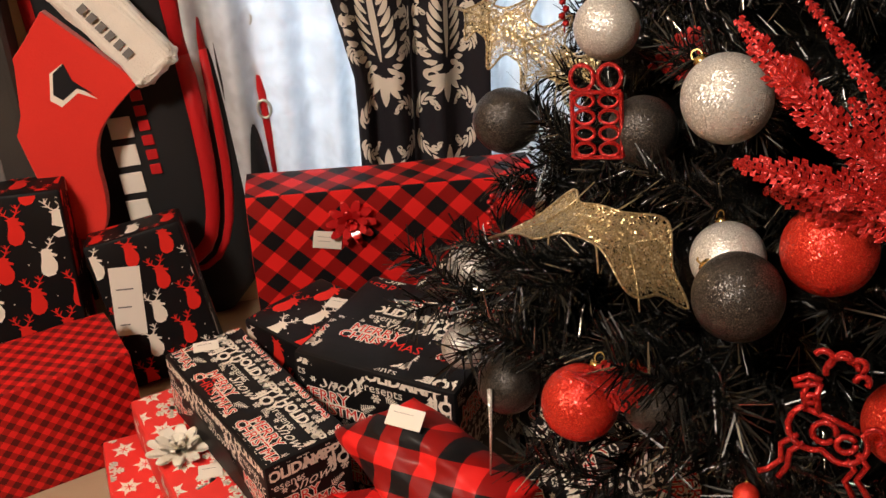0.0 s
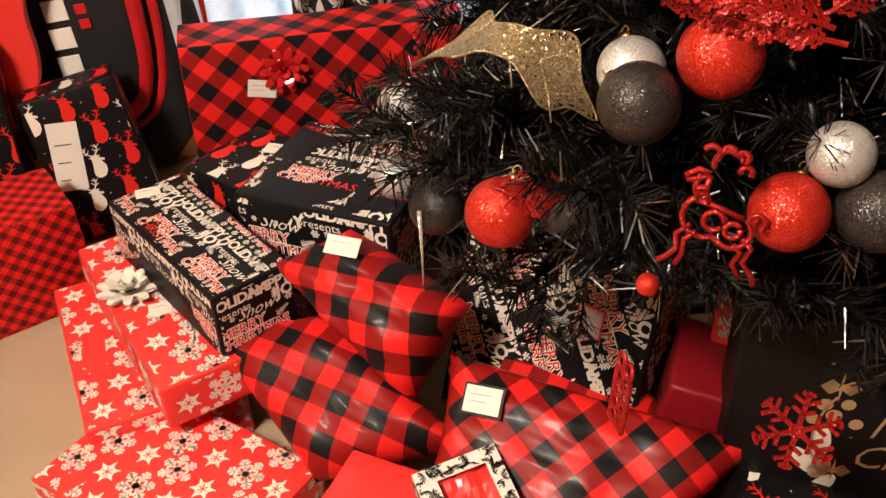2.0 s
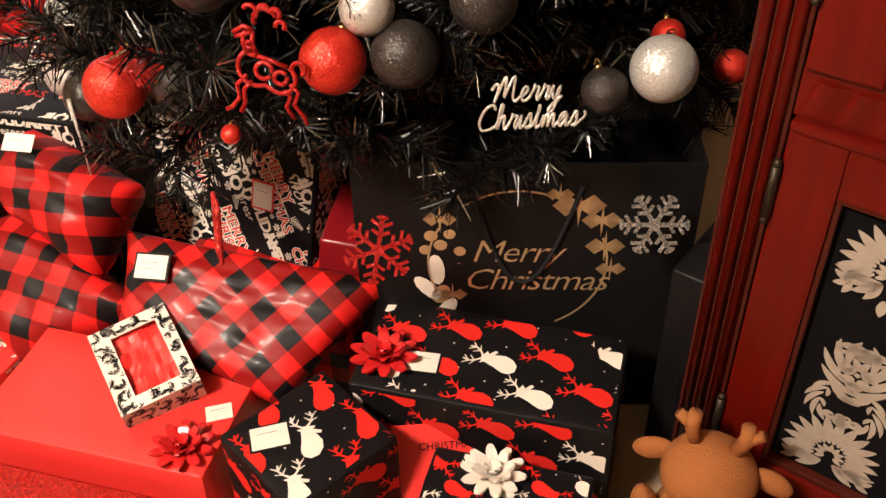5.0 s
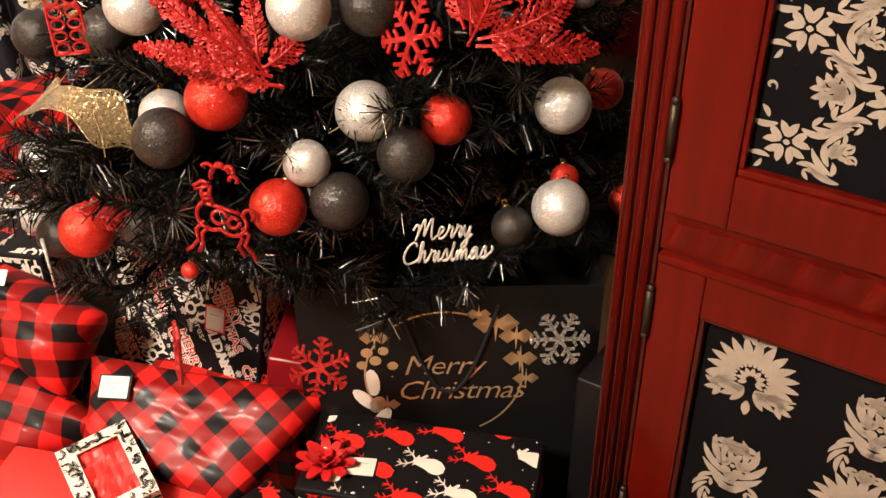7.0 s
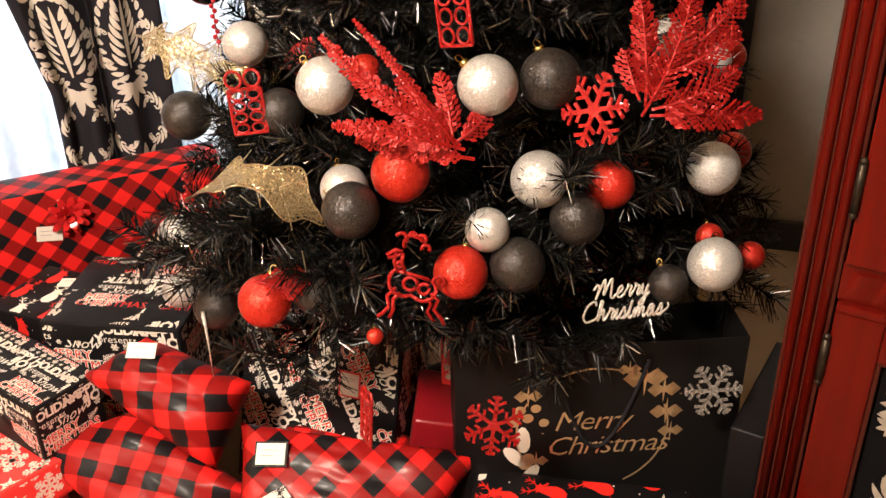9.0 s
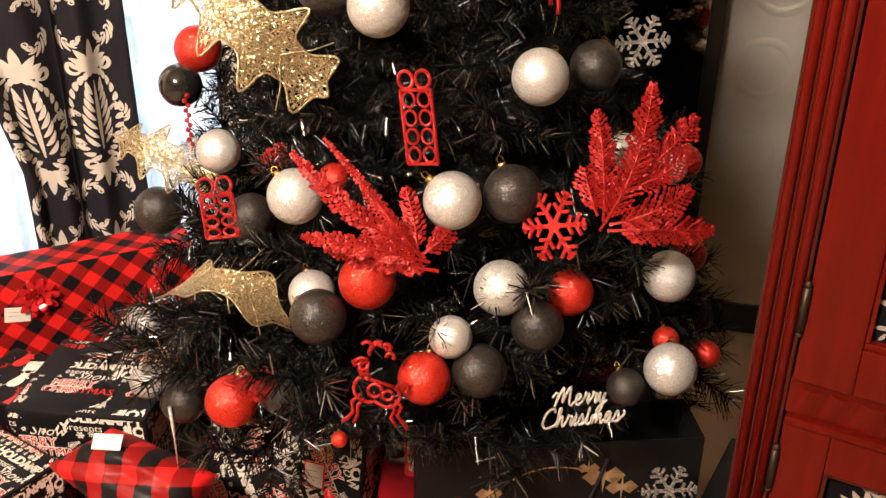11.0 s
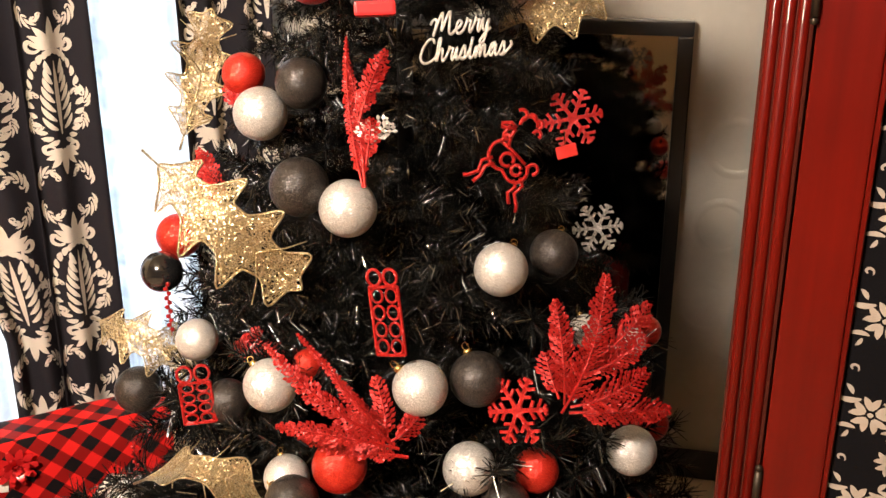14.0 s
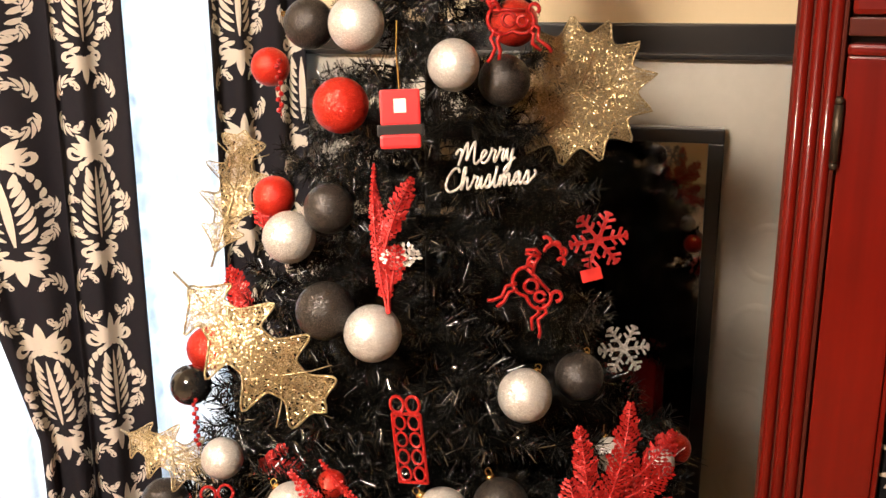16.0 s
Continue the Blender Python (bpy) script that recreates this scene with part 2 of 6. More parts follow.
def add_box(bm, lo, hi, bevel=0.0, seg=2, m=None):
    r = bmesh.ops.create_cube(bm, size=1.0)
    vs = r["verts"]
    for v in vs:
        v.co = Vector([lo[i] + (v.co[i] + 0.5) * (hi[i] - lo[i]) for i in range(3)])
    if bevel:
        es = list({e for v in vs for e in v.link_edges})
        r = bmesh.ops.bevel(bm, geom=es, offset=bevel, segments=seg, affect="EDGES", profile=0.6)
        vs = list({v for f in r["faces"] for v in f.verts} | {v for v in vs if v.is_valid})
    if m is not None:
        for v in vs:
            v.co = m @ v.co
    return vs


def box(lo, hi, bevel=0.0, seg=2, m=None):
    bm = bmesh.new()
    add_box(bm, lo, hi, bevel, seg, m)
    return bm


def tube(bm, pts, r0, r1=None, sides=6):
    """A round strand along pts, from radius r0 to r1."""
    r1 = r0 if r1 is None else r1
    rings, pts = [], [Vector(p) for p in pts]
    side = None
    for i, p in enumerate(pts):
        d = (pts[min(i + 1, len(pts) - 1)] - pts[max(i - 1, 0)]).normalized()
        if side is None:
            side = d.cross(UP if abs(d.z) < 0.9 else Vector((1, 0, 0))).normalized()
        side = (side - d * side.dot(d)).normalized()
        up = d.cross(side)
        r = r0 + (r1 - r0) * i / max(1, len(pts) - 1)
        rings.append([bm.verts.new(p + (side * math.cos(2 * math.pi * k / sides) + up * math.sin(2 * math.pi * k / sides)) * r) for k in range(sides)])
    for a, b in zip(rings, rings[1:]):
        for k in range(sides):
            bm.faces.new((a[k], a[(k + 1) % sides], b[(k + 1) % sides], b[k]))
    if sides > 2:
        bm.faces.new(rings[0][::-1])
        bm.faces.new(rings[-1])


def extrude_outline(bm, pts, thick, m=None):
    """A flat shape from a closed outline, given some thickness."""
    lo = [bm.verts.new((x, y, 0)) for x, y in pts]
    f = bm.faces.new(lo)
    r = bmesh.ops.triangulate(bm, faces=[f])
    if thick:
        r = bmesh.ops.extrude_face_region(bm, geom=r["faces"])
        hi = [v for v in r["geom"] if isinstance(v, bmesh.types.BMVert)]
        for v in hi:
            v.co.z += thick
        lo += hi
    if m is not None:
        for v in lo:
            v.co = m @ v.co


def text_mesh(body, size, extrude=0.0, shear=0.0, offset=0.0, bevel=0.0, spacing=1.0):
    """The built-in font as mesh data, centred on its own middle."""
    cu = bpy.data.curves.new("lettering", "FONT")
    cu.body, cu.size, cu.extrude, cu.shear, cu.offset = body, size, extrude, shear, offset
    cu.align_x, cu.align_y, cu.bevel_depth, cu.space_character = "CENTER", "CENTER", bevel, spacing
    cu.resolution_u = 2
    ob = bpy.data.objects.new("lettering", cu)
    scene.collection.objects.link(ob)
    me = bpy.data.meshes.new_from_object(ob.evaluated_get(bpy.context.evaluated_depsgraph_get()))
    bpy.data.objects.remove(ob)
    bpy.data.curves.remove(cu)
    return me

# ---- the room ----


def structure(name, bm, mat, label, category, m=None, smooth=False):
    ob = part(name, bm, mat, None, label, smooth)
    if m is not None:
        ob.matrix_world = m
    return tagged(ob, "", category, "", "structure")


structure("floor", box((-3.2, -3.2, -0.05), (3.6, 3.4, 0.0)), CARPET, "beige short-pile carpet floor under the gifts", "floor")
structure("ceiling", box((-3.2, -3.2, 2.42), (3.6, 3.4, 2.52)), CREAM, "plain cream ceiling of the room", "ceiling")

# window wall with a real opening
WIN_L, WIN_R, WIN_LO, WIN_HI = -0.02, 0.82, 0.20, 2.0
wall_m = pose(0, 0, 0, 0, 0, 15)
bm = bmesh.new()
for lo, hi in (((-2.6, 1.861, 0), (WIN_L, 2.0, 2.42)), ((WIN_R, 1.861, 0), (1.02, 2.0, 2.42)),
               ((WIN_L, 1.861, 0), (WIN_R, 2.0, WIN_LO)), ((WIN_L, 1.861, WIN_HI), (WIN_R, 2.0, 2.42))):
    add_box(bm, lo, hi)
structure("wall_window", bm, CREAM, "cream painted wall with a tall window", "wall", wall_m)

win = tagged(empty("window_1", wall_m), "tall white-framed window with bright daylight behind it", "window", "", "structure")
for name, lo, hi in (("jamb", (WIN_L - 0.05, 1.835, WIN_LO), (WIN_L + 0.03, 1.93, WIN_HI)), ("jamb", (WIN_R - 0.03, 1.835, WIN_LO), (WIN_R + 0.05, 1.93, WIN_HI)),
                     ("head", (WIN_L - 0.05, 1.83, WIN_HI - 0.03), (WIN_R + 0.05, 1.93, WIN_HI + 0.05)), ("window_sill", (WIN_L - 0.07, 1.80, WIN_LO - 0.03), (WIN_R + 0.07, 1.93, WIN_LO)),
                     ("meeting_rail", (WIN_L + 0.03, 1.90, 1.14), (WIN_R - 0.03, 1.935, 1.18))):
    part(name, box(lo, hi, 0.004), WHITE_PAINT, win)
GLASS, gn, gl, gb = nodes_of("window_glass")
gb.inputs["Transmission Weight"].default_value, gb.inputs["Roughness"].default_value = 1.0, 0.0
gb.inputs["IOR"].default_value = 1.1
for z0, z1 in ((WIN_LO, 1.14), (1.18, WIN_HI - 0.03)):
    p = part("pane", box((WIN_L + 0.03, 1.915, z0), (WIN_R - 0.03, 1.919, z1)), GLASS, win)
    p.visible_shadow = False
# the bright white outdoors, overexposed
OUT, on, ol, ob_ = nodes_of("bright_overcast_distance")
ob_.inputs["Emission Color"].default_value, ob_.inputs["Emission Strength"].default_value = (0.82, 0.92, 1.0, 1), 2.5
ob_.inputs["Base Color"].default_value = (0.8, 0.8, 0.8, 1)
structure("backdrop", box((-6, 8, -2), (8, 8.05, 7)), OUT, "bright white daylight haze outside the window", "backdrop", wall_m)

# silver wall: metal sheet below a black rail, cream paint above
silver_m = pose(0, 0, 0, 0, 0, -33)
structure("wall_silver", box((-1.0, 1.993, 0), (2.6, 2.1, 1.352)), SILVER_WALL, "brushed silver metal wall panel with embossed rings", "wall", silver_m)
structure("wall_cream", box((-1.0, 1.993, 1.432), (2.6, 2.1, 2.42)), CREAM, "cream painted wall above the black rail", "wall", silver_m)
bm = bmesh.new()
add_box(bm, (-1.0, 1.968, 1.352), (2.6, 2.1, 1.432), 0.006)
add_box(bm, (-1.0, 1.958, 1.352), (2.6, 1.98, 1.366), 0.004)
structure("trim_rail", bm, BLACK_PAINT, "glossy black chair rail along the wall", "trim", silver_m)


def ring_relief(bm, x, z, r):
    """A shallow pressed ring on the metal sheet."""
    k, rows = 40, []
    for rr, d in ((r - 0.011, 0.0), (r - 0.006, 0.0007), (r - 0.002, 0.001), (r + 0.004, 0.0007), (r + 0.011, 0.0)):
        rows.append([bm.verts.new((x + rr * math.cos(2 * math.pi * i / k), 1.9925 - d, z + rr * math.sin(2 * math.pi * i / k))) for i in range(k)])
    for a, b in zip(rows, rows[1:]):
        for i in range(k):
            bm.faces.new((a[i], b[i], b[(i + 1) % k], a[(i + 1) % k]))


bm = bmesh.new()
for z in (0.30, 0.49, 0.70, 0.90):
    for x in (0.455, 0.66):
        ring_relief(bm, x + 0.02 * math.sin(z * 9), z, 0.065)
rings = part("ring_emboss", bm, SILVER_WALL, bpy.data.objects["wall_silver"], smooth=True)

for name, lo, hi in (("wall_left", (-3.2, -3.2, 0), (-3.1, 3.4, 2.42)), ("wall_right", (3.5, -3.2, 0), (3.6, 3.4, 2.42)),
                     ("wall_behind", (-3.2, -3.2, 0), (3.6, -3.1, 2.42)), ("wall_far_left", (-3.2, 1.3, 0), (-2.5, 1.4, 2.42))):
    structure(name, box(lo, hi), CREAM, "plain cream painted wall closing the room", "wall")

# ceiling lamp that lights the room
structure("hearth", box((-0.35, 1.42, 0.0), (0.30, 1.92, 0.06), 0.008), BLACK_PAINT, "low black hearth plinth behind the tree", "hearth", silver_m)
# black strip in place of the shade where the silver sheet meets the floor
structure("wall_foot_shade", box((-0.95, 1.975, 0.0), (1.6, 1.991, 0.08), 0.003), BLACK_PAINT, "black strip standing in for shade at the foot of the silver wall", "trim", silver_m)
lampm = pose(-0.95, -0.45, 2.42)
lamp = tagged(empty("ceiling_lamp", lampm), "round ceiling lamp with a warm glass shade", "ceiling lamp")
LAMP_GLOW, an, al, ab = nodes_of("warm_lamp_glass")
ab.inputs["Emission Color"].default_value, ab.inputs["Emission Strength"].default_value = (1.0, 0.72, 0.45, 1), 3.0
bm = bmesh.new()
bmesh.ops.create_cone(bm, cap_ends=True, segments=32, radius1=0.20, radius2=0.20, depth=0.03, matrix=pose(0, 0, -0.015))
part("base_plate", bm, WHITE_PAINT, lamp)
bm = bmesh.new()
bmesh.ops.create_uvsphere(bm, u_segments=24, v_segments=12, radius=0.07, matrix=pose(0.3, 0, -0.03) @ Matrix.Diagonal((1, 1, 0.5, 1)))
part("shade", bm, LAMP_GLOW, lamp, smooth=True)

# black-framed dark mirror leaning on the silver wall
mirror = tagged(empty("framed_mirror", silver_m), "tall dark mirror in a black frame standing behind the tree", "mirror")
MX0, MX1, MZ0, MZ1, MY = -0.42, 0.352, 0.0, 1.20, 1.95
for lo, hi in (((MX0, MY - 0.012, MZ1 - 0.035), (MX1, MY + 0.03, MZ1)), ((MX0, MY - 0.012, MZ0), (MX1, MY + 0.03, MZ0 + 0.035)),
               ((MX0, MY - 0.012, MZ0 + 0.035), (MX0 + 0.035, MY + 0.03, MZ1 - 0.035)), ((MX1 - 0.035, MY - 0.012, MZ0 + 0.035), (MX1, MY + 0.03, MZ1 - 0.035))):
    part("frame_rail", box(lo, hi, 0.004), BLACK_PAINT, mirror)
part("glass", box((MX0 + 0.035, MY + 0.002, MZ0 + 0.035), (MX1 - 0.035, MY + 0.01, MZ1 - 0.035)), MIRROR, mirror)

# ---- damask print ----


def petal(cx, cy, ang, length, width, bend=0.0, n=6):
    """A curved petal outline from its root."""
    left, right = [], []
    for i in range(n + 1):
        t = i / n
        w = width * math.sin(math.pi * min(1, t * 0.92 + 0.06)) ** 0.8 * 0.5
        a = ang + bend * t
        x, y = cx + length * t * math.cos(ang + bend * t * 0.5), cy + length * t * math.sin(ang + bend * t * 0.5)
        left.append((x - w * math.sin(a), y + w * math.cos(a)))
        right.append((x + w * math.sin(a), y - w * math.cos(a)))
    return left, right


def scroll(cx, cy, ang, r, turns=1.1, width=0.2, n=16):
    """A tapering spiral scroll as two edges."""
    left, right = [], []
    for i in range(n + 1):
        t = i / n
        rr, a = r * (1 - 0.72 * t), ang + turns * 2 * math.pi * t * (1 if width > 0 else -1)
        w = abs(width) * r * (0.35 + 0.65 * math.sin(math.pi * t))
        left.append((cx + (rr + w) * math.cos(a), cy + (rr + w) * math.sin(a)))
        right.append((cx + (rr - w) * math.cos(a), cy + (rr - w) * math.sin(a)))
    return left, right


def acanthus(x, y, ang, s, hand):
    """A curling leaf scroll: lobes along the outside of a bending spine, small hooks inside, a spiral at its end."""
    out, px, py, n = [], x, y, 7
    for i in range(n):
        t = i / (n - 1)
        a = ang + hand * (0.2 + 2.3 * t * t)
        ln = s * (0.20 + 0.24 * math.sin(math.pi * min(1, t + 0.18)))
        out.append(petal(px, py, a - hand * (0.95 - 0.5 * t), ln, s * 0.088, hand * 0.9, 5))
        if i % 2:
            out.append(petal(px, py, a + hand * 0.8, s * 0.17, s * 0.07, -hand * 0.8, 4))
        px, py = px + math.cos(a) * s * 0.125, py + math.sin(a) * s * 0.125
    out.append(scroll(px - math.sin(ang) * 0.02 * s, py, ang + hand * 2.2, 0.085 * s, 0.8, 0.3 * hand, 10))
    return out


def damask_bud(s):
    """A small open blossom with five split petals and a heart."""
    out = [petal(0.12 * s * math.cos(a + q * 0.16), 0.12 * s * math.sin(a + q * 0.16), a + q * 0.2, 0.36 * s, 0.17 * s, q * 0.5, 4)
           for a in [radians(90 + 72 * k) for k in range(5)] for q in (1, -1)]
    return out + [petal(-0.07 * s, 0, 0, 0.14 * s, 0.13 * s, 0, 4)]


def damask_flower(s):
    """A fan blossom: a wide outer ring of split petals, a short inner ring, a heart and leaflets under it."""
    out = [petal(0.15 * s * math.cos(radians(a)), 0.04 * s + 0.15 * s * math.sin(radians(a)), radians(a), (0.36 - 0.0006 * abs(a - 90)) * s, 0.098 * s, radians((90 - a) * -0.18)) for a in range(-24, 205, 16)]
    out += [petal(0.05 * s * math.cos(radians(a)), 0.03 * s + 0.05 * s * math.sin(radians(a)), radians(a), 0.10 * s, 0.05 * s) for a in range(-30, 211, 30)]
    for q in (1, -1):
        out += [petal(q * 0.06 * s, -0.08 * s, radians(-90 + q * a), ln * s, 0.085 * s, q * 0.5) for a, ln in ((12, 0.24), (38, 0.28), (62, 0.34), (80, 0.40))]
        out += [petal(q * 0.30 * s, -0.16 * s, radians(-90 + q * a), 0.16 * s, 0.07 * s, q * 0.6) for a in (0, 45, 95)]
    out.append(petal(0, 0.44 * s, radians(90), 0.16 * s, 0.10 * s))
    out += [petal(0, 0.46 * s, radians(90 + q * 55), 0.10 * s, 0.06 * s) for q in (1, -1)]
    return out + [petal(0, -0.24 * s, radians(-90), 0.18 * s, 0.09 * s)]


def damask_medallion(s):
    """A lacy pointed oval of veined leaves in a beaded rim, with a fan crown above and a drop below."""
    out = [petal(0, -0.30 * s, radians(90), 0.60 * s, 0.045 * s)]
    for q in (1, -1):
        for k in range(7):
            y = -0.26 + 0.075 * k
            out.append(petal(q * 0.035 * s, y * s, radians(90 - q * (62 - 4 * k)), (0.17 - 0.012 * abs(k - 2)) * s, 0.040 * s, q * 0.7))
        for k in range(13):
            a = radians(-78 + 13 * k)
            out.append(petal(q * 0.185 * math.cos(a) * s, 0.35 * math.sin(a) * s, math.atan2(math.sin(a), q * math.cos(a)) + q * 0.6, 0.085 * s, 0.044 * s, q * 0.8, 4))
        out += acanthus(q * 0.24 * s, -0.10 * s, radians(90 - q * 20), 0.24 * s, q) + acanthus(q * 0.22 * s, -0.14 * s, radians(-90 + q * 20), 0.20 * s, -q)
        out.append(scroll(q * 0.15 * s, 0.42 * s, radians(200 if q > 0 else -20), 0.06 * s, 0.9, 0.34 * q))
        out.append(scroll(q * 0.12 * s, -0.43 * s, radians(160 if q > 0 else 20), 0.05 * s, 0.9, -0.34 * q))
        for a, ln in ((18, 0.20), (42, 0.17), (66, 0.14)):
            out.append(petal(q * 0.02 * s, 0.40 * s, radians(90 - q * a), ln * s, 0.06 * s, -q * 0.5))
            out.append(petal(q * 0.02 * s, -0.42 * s, radians(-90 + q * a), (ln - 0.02) * s, 0.055 * s, q * 0.5))
    out.append(petal(0, 0.40 * s, radians(90), 0.24 * s, 0.07 * s))
    out.append(petal(0, -0.42 * s, radians(-90), 0.22 * s, 0.07 * s))
    return out


def damask_wreath(s):
    """Four leaf scrolls curling round an open middle."""
    out = []
    for q in (1, -1):
        for h in (1, -1):
            out += acanthus(q * 0.34 * s, h * 0.06 * s, radians(90 * h), 0.42 * s, q * h)
        out += [petal(0, q * 0.40 * s, radians(90 * q + a), 0.15 * s, 0.07 * s) for a in (-40, 0, 40)]
    return out


def damask_cross(s):
    return [petal(0, 0, radians(a), (0.24 if a % 180 else 0.16) * s, 0.08 * s) for a in (0, 90, 180, 270)] + [petal(0.02 * s, 0, radians(180), 0.04 * s, 0.04 * s)]


def widen(motif, k):
    return [([(x * k, y) for x, y in left], [(x * k, y) for x, y in right]) for left, right in motif]


def print_on(bm, motif, ox, oy, place, keep=None):
    """Lays a motif on a surface: place(u, v) gives the point of the cloth."""
    for left, right in motif:
        if keep and not all(keep(ox + x, oy + y) for x, y in left[::3] + right[::3]):
            continue
        mid = [((a[0] + b[0]) / 2, (a[1] + b[1]) / 2) for a, b in zip(left, right)]
        rows = [[bm.verts.new(place(ox + x, oy + y)) for x, y in line] for line in (left, mid, right)]
        for a, b in zip(rows, rows[1:]):
            for i in range(len(a) - 1):
                bm.faces.new((a[i], a[i + 1], b[i + 1], b[i]))


# ---- curtains ----


def curtain(name, s0, s1, z0, z1, folds, depth, d0, cloth, label, group, print_mat=None, phase=0.0, cloth_width=1.6, seed=0, slant=0.0):
    """A gathered hanging panel, with its woven pattern following the folds."""
    rnd = random.Random(seed)
    wob = [rnd.uniform(-0.5, 0.5) for _ in range(8)]

    def place(u, v, lift=0.0):
        # u: 0..1 across, v: height
        sag = 1 + 0.10 * math.sin(v * 2.1 + phase)
        a = 2 * math.pi * (folds * u + 0.13 * math.sin(5 * u + wob[0]) + 0.05 * math.sin(v * 1.7 + wob[1])) + phase
        d = d0 + depth * (0.5 + 0.5 * math.sin(a)) * sag
        slope = depth * 0.5 * math.cos(a) * 2 * math.pi * folds / max(0.05, (s1 - s0))
        k = 1 / math.sqrt(1 + slope * slope)
        return on_window(s0 + (s1 - s0) * u - slant * max(0.0, v - 0.5) * (1 - u) - lift * slope * k, v, d + lift * k)

    bm = bmesh.new()
    nu, nv = folds * 16, 28
    grid = [[bm.verts.new(place(i / nu, z0 + (z1 - z0) * j / nv)) for i in range(nu + 1)] for j in range(nv + 1)]
    for j in range(nv):
        for i in range(nu):
            bm.faces.new((grid[j][i], grid[j][i + 1], grid[j + 1][i + 1], grid[j + 1][i]))
    thing = tagged(empty(name), label, "curtain", group)
    body = part("cloth", bm, cloth, thing, smooth=True)
    so = body.modifiers.new("thickness", "SOLIDIFY")
    so.thickness, so.offset = 0.0012, -1
    if print_mat:
        bm = bmesh.new()
        rep = 0.435
        cw = cloth_width

        def lay(x, y):
            return place(min(1, max(0, x / cw)), y, 0.0022)

        def inside(x, y):
            return 0.004 < x / cw < 0.996 and z0 < y < z1
        for c in range(int(cw / 0.23) + 2):
            for r in range(-1, 6):
                ox, oy = 0.02 + 0.23 * c, 0.18 + rep * r + (rep / 2 if c % 2 else 0)
                if oy > z1 + 0.3:
                    continue
                print_on(bm, widen(damask_medallion(0.27), 1.35), ox + 0.08, oy, lay, inside)
                print_on(bm, widen(damask_wreath(0.19), 1.25), ox + 0.08, oy + rep / 2, lay, inside)
                print_on(bm, damask_cross(0.10), ox + 0.115, oy + rep * 0.25, lay, inside)
                print_on(bm, damask_cross(0.07), ox + 0.115, oy - rep * 0.25, lay, inside)
        tagged(part("damask_pattern", bm, print_mat, thing, "cream damask medallions"), "", "", "", "stuff")
    return thing


LACE, ln_, ll_, lb_ = nodes_of("white_sheer_lace")
lb_.inputs["Base Color"].default_value = (0.82, 0.85, 0.88, 1)
lb_.inputs["Roughness"].default_value = 0.9
lb_.inputs["Subsurface Weight"].default_value = 0.0
ltc, lvo, lgt = ln_.new("ShaderNodeTexCoord"), ln_.new("ShaderNodeTexNoise"), ln_.new("ShaderNodeMapRange")
lvo.inputs["Scale"].default_value, lvo.inputs["Detail"].default_value = 28, 1
ll_.new(ltc.outputs["Object"], lvo.inputs["Vector"])
lgt.inputs["From Min"].default_value, lgt.inputs["From Max"].default_value = 0.42, 0.58
lgt.inputs["To Min"].default_value, lgt.inputs["To Max"].default_value = 0.84, 0.985
ll_.new(lvo.outputs[0], lgt.inputs["Value"])
ltr, lmx = ln_.new("ShaderNodeBsdfTranslucent"), ln_.new("ShaderNodeMixShader")
ltr.inputs[0].default_value = (0.85, 0.9, 0.95, 1)
lmx.inputs[0].default_value = 0.44
lout = ln_["Material Output"]
ll_.new(lb_.outputs[0], lmx.inputs[1])
ll_.new(ltr.outputs[0], lmx.inputs[2])
lcl, lm2 = ln_.new("ShaderNodeBsdfTransparent"), ln_.new("ShaderNodeMixShader")
ll_.new(lgt.outputs[0], lm2.inputs[0])
ll_.new(lcl.outputs[0], lm2.inputs[1])
ll_.new(lmx.outputs[0], lm2.inputs[2])
ll_.new(lm2.outputs[0], lout.inputs[0])

curtain("sheer_curtain", -0.03, 0.30, 0.21, 2.1, 4, 0.03, 0.03, LACE, "white sheer lace curtain glowing with daylight", "window curtains", None, 0.4, seed=2)
curtain("sheer_curtain", 0.50, 0.80, 0.21, 2.1, 4, 0.03, 0.03, LACE, "white sheer lace curtain glowing with daylight", "window curtains", None, 1.4, seed=3)
curtain("damask_curtain", 0.275, 0.415, 0.24, 2.1, 2, 0.035, 0.075, NAVY_CLOTH, "black cotton curtain with large cream damask medallions", "window curtains", CREAM_PRINT, 0.3, 0.24, 4, 0.22)
curtain("damask_curtain", 0.385, 0.54, 0.24, 2.1, 2, 0.035, 0.085, NAVY_CLOTH, "black cotton curtain with large cream damask medallions", "window curtains", CREAM_PRINT, 2.6, 0.23, 5)
curtain("damask_curtain", 0.74, 0.98, 0.24, 2.1, 3, 0.035, 0.075, NAVY_CLOTH, "black cotton curtain with large cream damask medallions", "window curtains", CREAM_PRINT, 1.3, 0.34, 6)
rod = tagged(empty("curtain_rod"), "black metal curtain rod above the window", "curtain rod")
bm = bmesh.new()
tube(bm, [on_window(-0.25, 2.12, 0.09), on_window(1.0, 2.12, 0.09)], 0.011, sides=12)
part("pole", bm, BLACK_PAINT, rod, smooth=True)
for s in (-0.2, 0.96):
    bm = bmesh.new()
    tube(bm, [on_window(s, 2.12, 0.0), on_window(s, 2.12, 0.09)], 0.008, sides=8)
    part("bracket", bm, BLACK_PAINT, rod)

# ---- cherry cabinet ----


